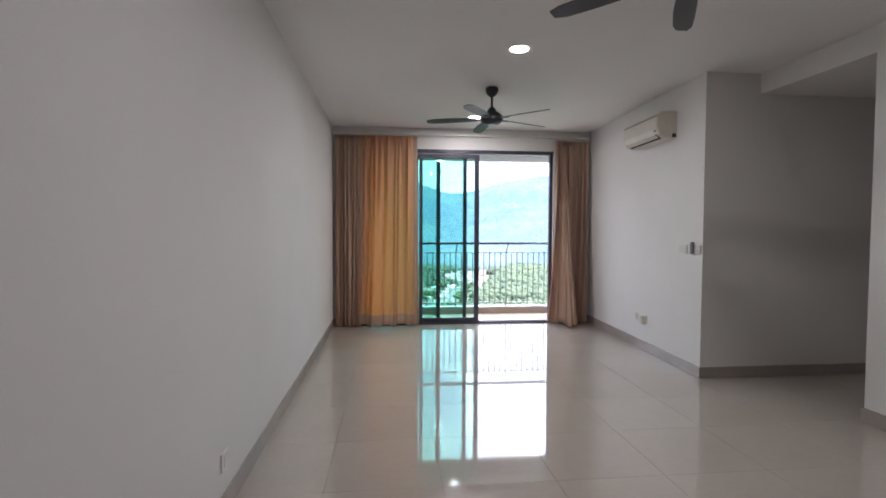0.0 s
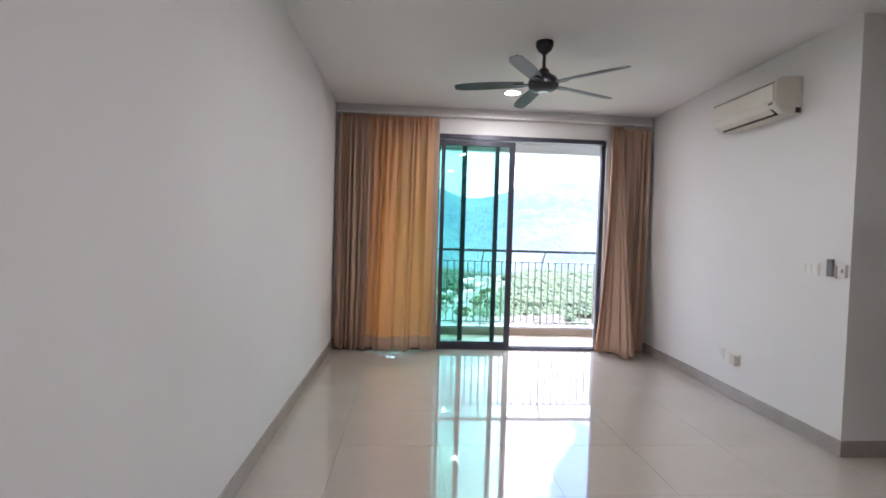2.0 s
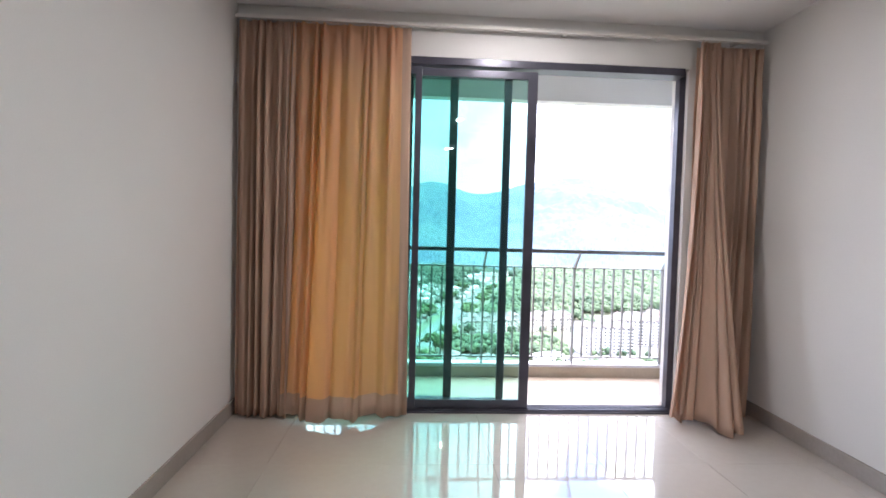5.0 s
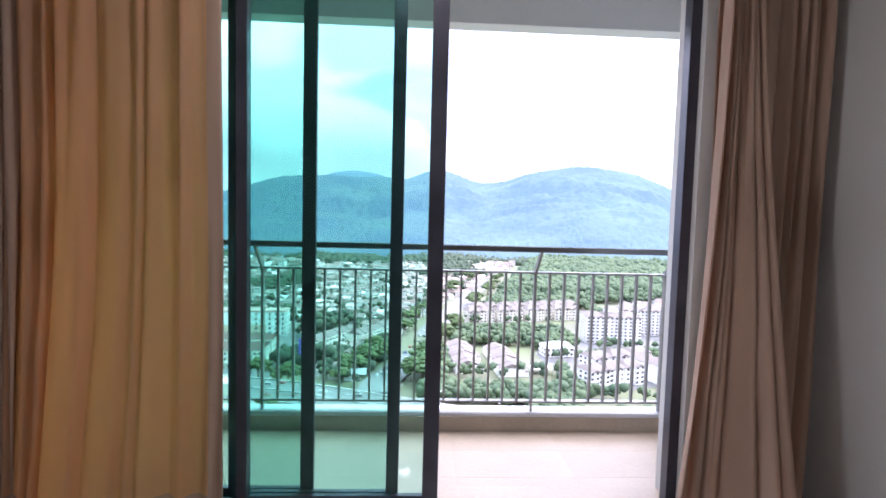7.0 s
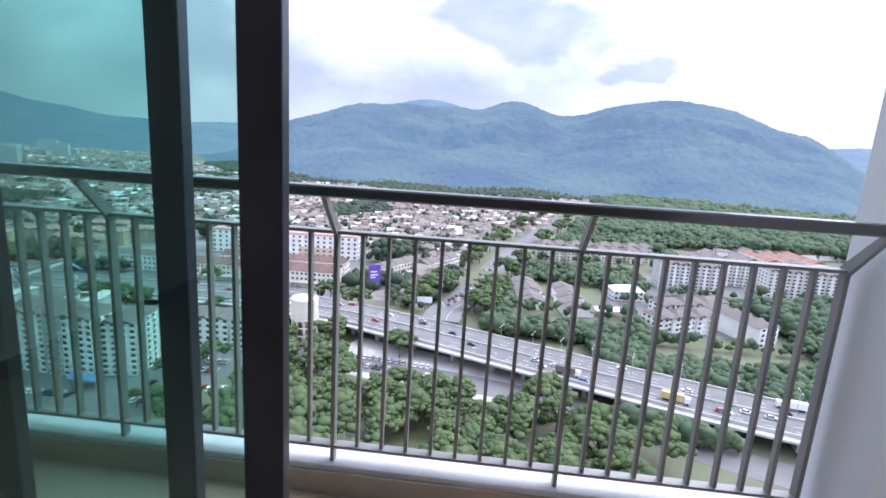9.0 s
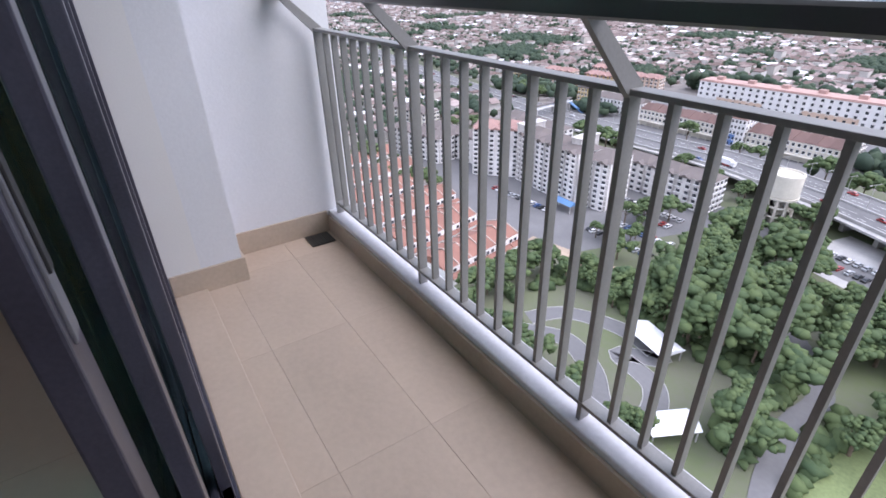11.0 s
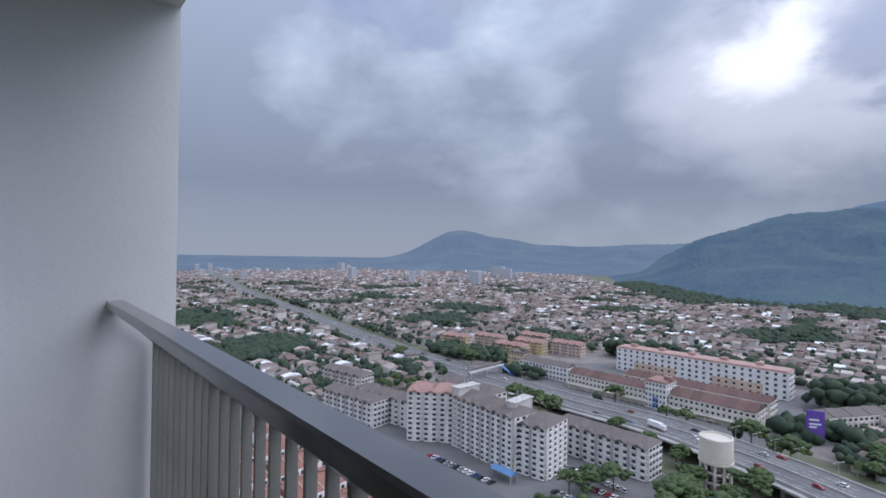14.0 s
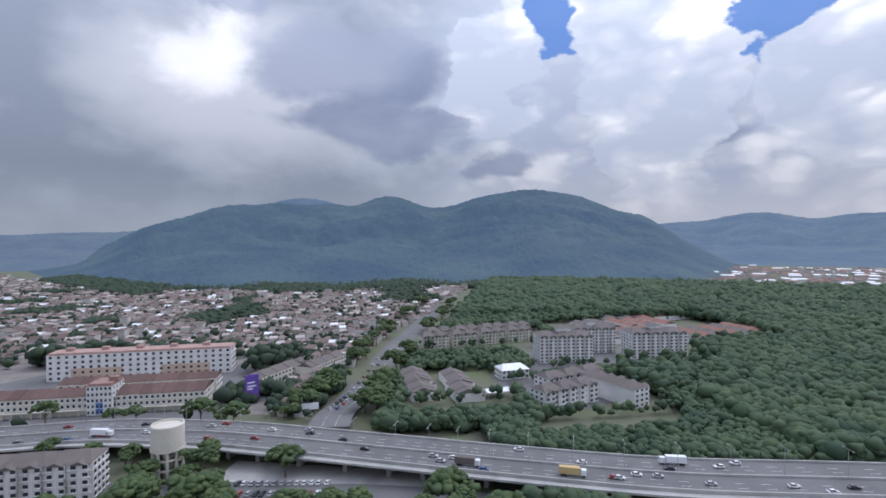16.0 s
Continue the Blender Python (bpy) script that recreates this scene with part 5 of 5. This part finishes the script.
for gx, gy, w, dd, n in ((-228, 126, 46, 6, 14), (-112, 172, 10, 24, 12), (-290, 214, 22, 12, 12), (-84, 226, 16, 14, 10), (-113, 100, 6, 24, 14), (-82, 126, 24, 4, 10), (-70, 80, 30, 3, 10)):
    for _ in range(n):
        x, y = gx + rng.uniform(-w, w), gy + rng.uniform(-dd, dd)
        if math.hypot(x + 86, y - 233) > 11 and seg_dist(x, y, hwy_c) > 19:
            tree(x, y, s=rng.uniform(0.7, 1.15))


def is_forest(x, y):
    if x < ramp_x(y) + 24 or built(x, y, -2) and y < 600:
        return False
    if any(a < x - (c - y) * x / y * -1 < b and c - 30 < y <= c for a, b, c, d in BUILT if a > 0):
        return False
    if y < 300 and seg_dist(x, y, hwy_c) < 22:
        return False
    lim = 170 if x > 60 else 262
    return y > lim


cs, rs, far_c, far_r = [], [], [], []
for _ in range(150000):
    if len(cs) > 34000:
        break
    a, d = radians(rng.uniform(-4, 66)), 190 + 900 * rng.random() ** 1.5
    x, y = d * math.sin(a), d * math.cos(a)
    if not is_forest(x, y):
        continue
    low = 0.66 if 55 < x < 200 and y < 300 else 1.0
    if 10 < x < 300 and 255 < y < 640 and x < 120 + (y - 255) * 0.62:
        low = 0.72
        if rng.random() < 0.12:
            continue
    r = rng.choice((rng.uniform(2.0, 4.4), rng.uniform(3.0, 5.6), rng.uniform(2.4, 5.0), rng.uniform(4.5, 7.0))) * (0.78 + max(0, d - 400) / 1000) * low
    z = G + rng.uniform(4.5, 11.5) * low + max(0, d - 620) * 0.03
    cs.append((x, y, z))
    rs.append((r, r, r * rng.uniform(0.7, 1.1)))
for _ in range(15000):
    a, d = radians(rng.uniform(-86, 8)), 300 + 1500 * rng.random() ** 1.3
    x, y = d * math.sin(a), d * math.cos(a)
    if not is_city(x, y) or built(x, y) or seg_dist(x, y, hwy_c) < 19:
        continue
    if grove(x, y) < 0.30 and rng.random() > 0.62:
        continue
    r = rng.uniform(2.5, 5.0) * (1.2 if grove(x, y) > 0.3 else 0.8)
    far_c.append((x, y, G + 5))
    far_r.append((r, r, r))
    if grove(x, y) > 0.3:
        for q in range(3):
            far_c.append((x + rng.uniform(-9, 9), y + rng.uniform(-9, 9), G + rng.uniform(4, 7)))
            far_r.append((r * 0.9, r * 0.9, r * 0.8))
for gx, gy, n, w, dd in ((-235, 462, 130, 40, 18), (-150, 464, 110, 32, 18), (-80, 430, 70, 16, 22), (-70, 345, 40, 22, 22), (-20, 330, 60, 14, 40), (-270, 320, 16, 20, 5), (-540, 470, 70, 70, 30), (-365, 418, 45, 45, 22), (-350, 348, 40, 48, 9)):
    for _ in range(n):
        far_c.append((gx + rng.uniform(-w, w), gy + rng.uniform(-dd, dd), G + rng.uniform(3, 15 if gy > 410 and gx > -300 else 8)))
        k = rng.uniform(2.8, 5.8)
        far_r.append((k, k, k * 0.9))
for _ in range(2600):
    a, x = 0, rng.uniform(-900, 330)
    y = city_edge(min(x, 219)) + rng.uniform(-8, 190)
    k = rng.uniform(4.5, 8.5)
    far_c.append((x, y, G + 5))
    far_r.append((k, k, k))
far_ok = [i for i, c in enumerate(far_c) if seg_dist(c[0], c[1], hwy_c) > 18 and seg_dist(c[0], c[1], ramp_c) > 14]
far_c, far_r = [far_c[i] for i in far_ok], [far_r[i] for i in far_ok]
bc, br = [], []
for _ in range(7000):
    x, y = rng.uniform(-110, 60), rng.uniform(98, 226)
    if x > -14 and y < 132 or (-104 < x < -34 and y < 124) or (x < -92 and y > 128) or seg_dist(x, y, hwy_c) < 17 or seg_dist(x, y, near_c) < 4.5 or seg_dist(x, y, under_c) < 10:
        continue
    if grove(x * 3 + 90, y * 3) < -0.2 or (-70 < x < 34 and y > 186):
        continue
    k = rng.uniform(1.0, 3.0)
    bc.append((x, y, G + k * 0.5))
    br.append((k, k, k * 0.8))
tagged(new("bushes", blobs(bc, br, LEAF, "bushes", low=True, rough=0.35)), "low green scrub between the trees", "bushes", kind="stuff")
tagged(new("forest", blobs(cs, rs, LEAFDARK, "forest", low=True, rough=0.36)), "dense green tropical forest canopy", "forest", kind="stuff")
tagged(new("street_trees", blobs(far_c, far_r, LEAFTOWN, "street_trees", low=True, rough=0.3)), "dark green trees scattered among the houses", "trees", kind="stuff")


# ---- hills ----
HILLS = [(-19, 0.044, 4), (-14.2, 0.074, 4.6), (-9.5, 0.079, 4.4), (-4.5, 0.079, 4.4), (2.0, 0.096, 4.4), (7.5, 0.071, 5.0),
         (13.0, 0.091, 4.6), (17.8, 0.107, 5.6), (22.5, 0.089, 4.6), (28, 0.055, 5.2), (34, 0.024, 4.5)]
LEFT_HILLS = [(-80, 0.006, 9), (-66, 0.004, 8), (-47.6, 0.046, 3.3), (-43.4, 0.031, 3.6), (-38, 0.018, 6), (-27, 0.021, 7), (-19, 0.03, 6)]
FAR_HILLS = [(-7.2, 0.090, 6.0), (28, 0.030, 6), (34, 0.037, 5), (40.2, 0.051, 4.6), (48.7, 0.045, 5.0), (57, 0.05, 6), (66, 0.04, 7)]


def ridge(az, bumps):
    s = sum(h ** 6 * math.exp(-((az - c) / w) ** 2 * 2.5) for c, h, w in bumps)
    return 0.983 * s ** (1 / 6) if s > 0 else 0.0


# Air haze is put in as a bluish emission of the hill surface.
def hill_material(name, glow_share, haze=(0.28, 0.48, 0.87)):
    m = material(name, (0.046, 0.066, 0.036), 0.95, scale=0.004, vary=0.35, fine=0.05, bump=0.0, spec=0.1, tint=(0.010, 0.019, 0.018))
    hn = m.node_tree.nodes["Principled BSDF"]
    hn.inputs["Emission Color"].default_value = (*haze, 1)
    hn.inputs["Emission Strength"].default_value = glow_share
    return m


def hills(name, bumps, mat, label, NA, ND, az0, az1, foot, reach, fade):
    verts, faces = [], []
    for i in range(NA + 1):
        az = az0 + (az1 - az0) * i / NA
        a, d0, dr = radians(az), foot(az), reach(az)
        top = (ridge(az, bumps) * dr + 1.3 - G) * fade(az)
        for j in range(ND + 1):
            d = d0 + (dr + 700 - d0) * j / ND
            u = (d - d0) / (dr - d0)
            k = u ** 1.25 if u < 1 else 1 - (u - 1) * 0.6
            x, y = EYE_X + d * math.sin(a), EYE_Y + d * math.cos(a)
            spur = noise.fractal(Vector((x * 0.0022, y * 0.0022, 0.4)), 0.9, 2.0, 5) * 0.42
            k2 = k * (1 + spur * (1 - abs(2 * min(u, 1) - 1)) * 1.2)
            bump = (5.0 * noise.noise(Vector((x * 0.045, y * 0.045, 7))) + nrng.uniform(-1.3, 1.3)) * min(1, u * 8) * fade(az)
            verts.append((x, y, G - 1.5 + top * max(0, k2) + bump))
    for i in range(NA):
        for j in range(ND):
            q = i * (ND + 1) + j
            faces.append((q, q + ND + 1, q + ND + 2, q + 1))
    me = bpy.data.meshes.new(name)
    me.from_pydata(verts, [], faces)
    me.materials.append(mat)
    me.update()
    tagged(new(name, me), label, "hills", kind="structure")


def step01(v):
    v = max(0, min(1, v))
    return v * v * (3 - 2 * v)


# The farther ridges emit more, to stand for thicker haze.
hills("backdrop_hills", HILLS, hill_material("hill_forest_haze", 0.165), "hazy blue-green forested hills behind the town", 440, 90, -34, 44,
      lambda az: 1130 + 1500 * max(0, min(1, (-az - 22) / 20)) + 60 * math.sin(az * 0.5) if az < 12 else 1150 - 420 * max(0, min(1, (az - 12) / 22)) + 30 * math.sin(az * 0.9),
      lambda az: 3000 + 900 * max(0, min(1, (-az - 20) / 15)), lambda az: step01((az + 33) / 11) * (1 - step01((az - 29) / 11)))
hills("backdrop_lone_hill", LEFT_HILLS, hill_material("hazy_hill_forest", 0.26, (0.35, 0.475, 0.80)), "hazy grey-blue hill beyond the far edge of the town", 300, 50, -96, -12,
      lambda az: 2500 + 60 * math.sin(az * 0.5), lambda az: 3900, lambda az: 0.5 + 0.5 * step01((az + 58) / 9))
hills("backdrop_far_hills", FAR_HILLS, hill_material("far_hill_forest_haze", 0.26, (0.32, 0.49, 0.85)), "haze-paled blue hills farther off behind the ridge", 330, 40, -24, 78,
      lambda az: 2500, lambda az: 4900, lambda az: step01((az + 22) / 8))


# ---- traffic ----
TYRE = material("tyre", (0.02, 0.02, 0.02), 0.8, scale=4, vary=0.1)
CARGLASS = material("car_glass", (0.03, 0.035, 0.04), 0.1, scale=4, vary=0.1)
PAINTS = [material("car_paint_" + n, c, 0.3, scale=2, vary=0.05, bump=0.0, coat=0.4) for n, c in
          (("white", (0.75, 0.75, 0.76)), ("silver", (0.45, 0.46, 0.48)), ("black", (0.03, 0.03, 0.035)), ("red", (0.35, 0.04, 0.04)), ("blue", (0.05, 0.10, 0.25)))]
CNAMES = ("white", "silver", "black", "dark red", "dark blue")
body_me = []
for pmat in PAINTS:
    bm = B()
    prism(bm, [(-2.15, 0.3), (2.1, 0.3), (2.15, 0.7), (1.9, 0.86), (1.0, 0.95), (-1.7, 0.98), (-2.12, 0.9)], "y", -0.88, 0.88)
    body_me.append(to_mesh("body", bm, pmat))
cabin_me = []
for pmat in PAINTS:
    s = Sheet()
    s.solid([(-1.75, -0.8, 0.95), (1.05, -0.8, 0.95), (1.05, 0.8, 0.95), (-1.75, 0.8, 0.95), (-1.3, -0.62, 1.46), (0.3, -0.62, 1.46), (0.3, 0.62, 1.46), (-1.3, 0.62, 1.46)], [(0, 1, 5, 4), (1, 2, 6, 5), (2, 3, 7, 6), (3, 0, 4, 7)], 0)
    s.solid([(-1.32, -0.64, 1.46), (0.32, -0.64, 1.46), (0.32, 0.64, 1.46), (-1.32, 0.64, 1.46), (-1.25, -0.55, 1.52), (0.25, -0.55, 1.52), (0.25, 0.55, 1.52), (-1.25, 0.55, 1.52)], [(0, 1, 5, 4), (1, 2, 6, 5), (2, 3, 7, 6), (3, 0, 4, 7), (4, 5, 6, 7)], 1)
    cabin_me.append(s.mesh("cabin", [CARGLASS, pmat]))
wm = B()
prism(wm, [(0.31 * math.cos(k * math.pi / 5), 0.31 * math.sin(k * math.pi / 5)) for k in range(10)], "y", -0.1, 0.1)
wheel_me = to_mesh("wheel", wm, TYRE)


def car(x, y, z, a):
    k = rng.choice((0, 0, 0, 1, 1, 2, 2, 3, 4))
    c = thing("car", pose(x, y, z, 0, 0, a), "small %s car on the road" % CNAMES[k], "car", "cars in the valley")
    part("body", body_me[k], None, c)
    part("cabin", cabin_me[k], None, c)
    for wx in (-1.35, 1.3):
        for wy in (-0.8, 0.8):
            part("wheel", wheel_me, None, c, at=pose(wx, wy, 0.31))


def along(line, lo, hi, n, lanes, gap=0.0):
    pts = sides(line)
    for _ in range(n):
        i = rng.randrange(lo, hi)
        (p, nn), (q, _) = pts[i], pts[i + 1]
        t = rng.random()
        o = rng.choice(lanes)
        d = q - p
        c = p + d * t + nn * o
        car(c.x, c.y, c.z + 0.16, math.degrees(math.atan2(d.y, d.x)) + (180 if o > 0 else 0))


along(hwy, 14, 44, 30, (-12, -8.2, -4, 3.4, 7.2, 11))
along(hwy, 44, 92, 34, (-12, -8.2, -4, 3.4, 7.2, 11))
for k in range(24):
    i = 16 + k // 2
    p, n = sides(ramp)[i]
    car(p.x + n.x * (-2 if k % 2 else -6), p.y + n.y * (-2 if k % 2 else -6), p.z + 0.12, 105)
for k in range(26):
    car(-142 + 2.7 * (k % 13), 200 - 9 * (k // 13), G + 0.06, 92)
for k in range(22):
    car(-128 + 3.0 * (k % 11) + rng.uniform(-0.5, 0.5), 176 - 14 * (k // 11) + rng.uniform(-1, 1), G + 0.06, 88 + rng.uniform(-4, 4))
for k in range(14):
    car(-190 + 3.0 * k, 158 + 0.2 * k, G + 0.06, 88)
for k in range(30):
    car(-60 + 3.1 * (k % 15) + rng.uniform(-0.4, 0.4), 212 + 9 * (k // 15) - 0.4 * (k % 15), G + 0.08, 80)


def lorry(i, o, mat, label):
    p, n = sides(hwy)[i]
    d = hwy[i + 1] - hwy[i]
    c = p + n * o
    t = thing("lorry", pose(c.x, c.y, c.z + 0.16, 0, 0, math.degrees(math.atan2(d.y, d.x)) + (180 if o > 0 else 0)), label, "lorry")
    part("box_body", box(B(), -6, 2.2, -1.2, 1.2, 1.0, 3.7, 0.08), mat, t)
    part("cab", box(B(), 2.5, 4.6, -1.15, 1.15, 0.6, 3.0, 0.15), PAINTS[0], t)
    for wx in (-4.8, -3.6, 3.6):
        for wy in (-1.1, 1.1):
            part("wheel", wheel_me, None, t, at=pose(wx, wy, 0.48) @ Matrix.Scale(1.55, 4))


lorry(50, -8, WHITEROOF, "white box lorry on the flyover")
lorry(75, -9, GREYROOF, "brown box lorry on the flyover")
lorry(80, -9, YELLOW, "yellow lorry on the flyover")
lorry(84, 9, WHITEROOF, "white box lorry on the flyover")
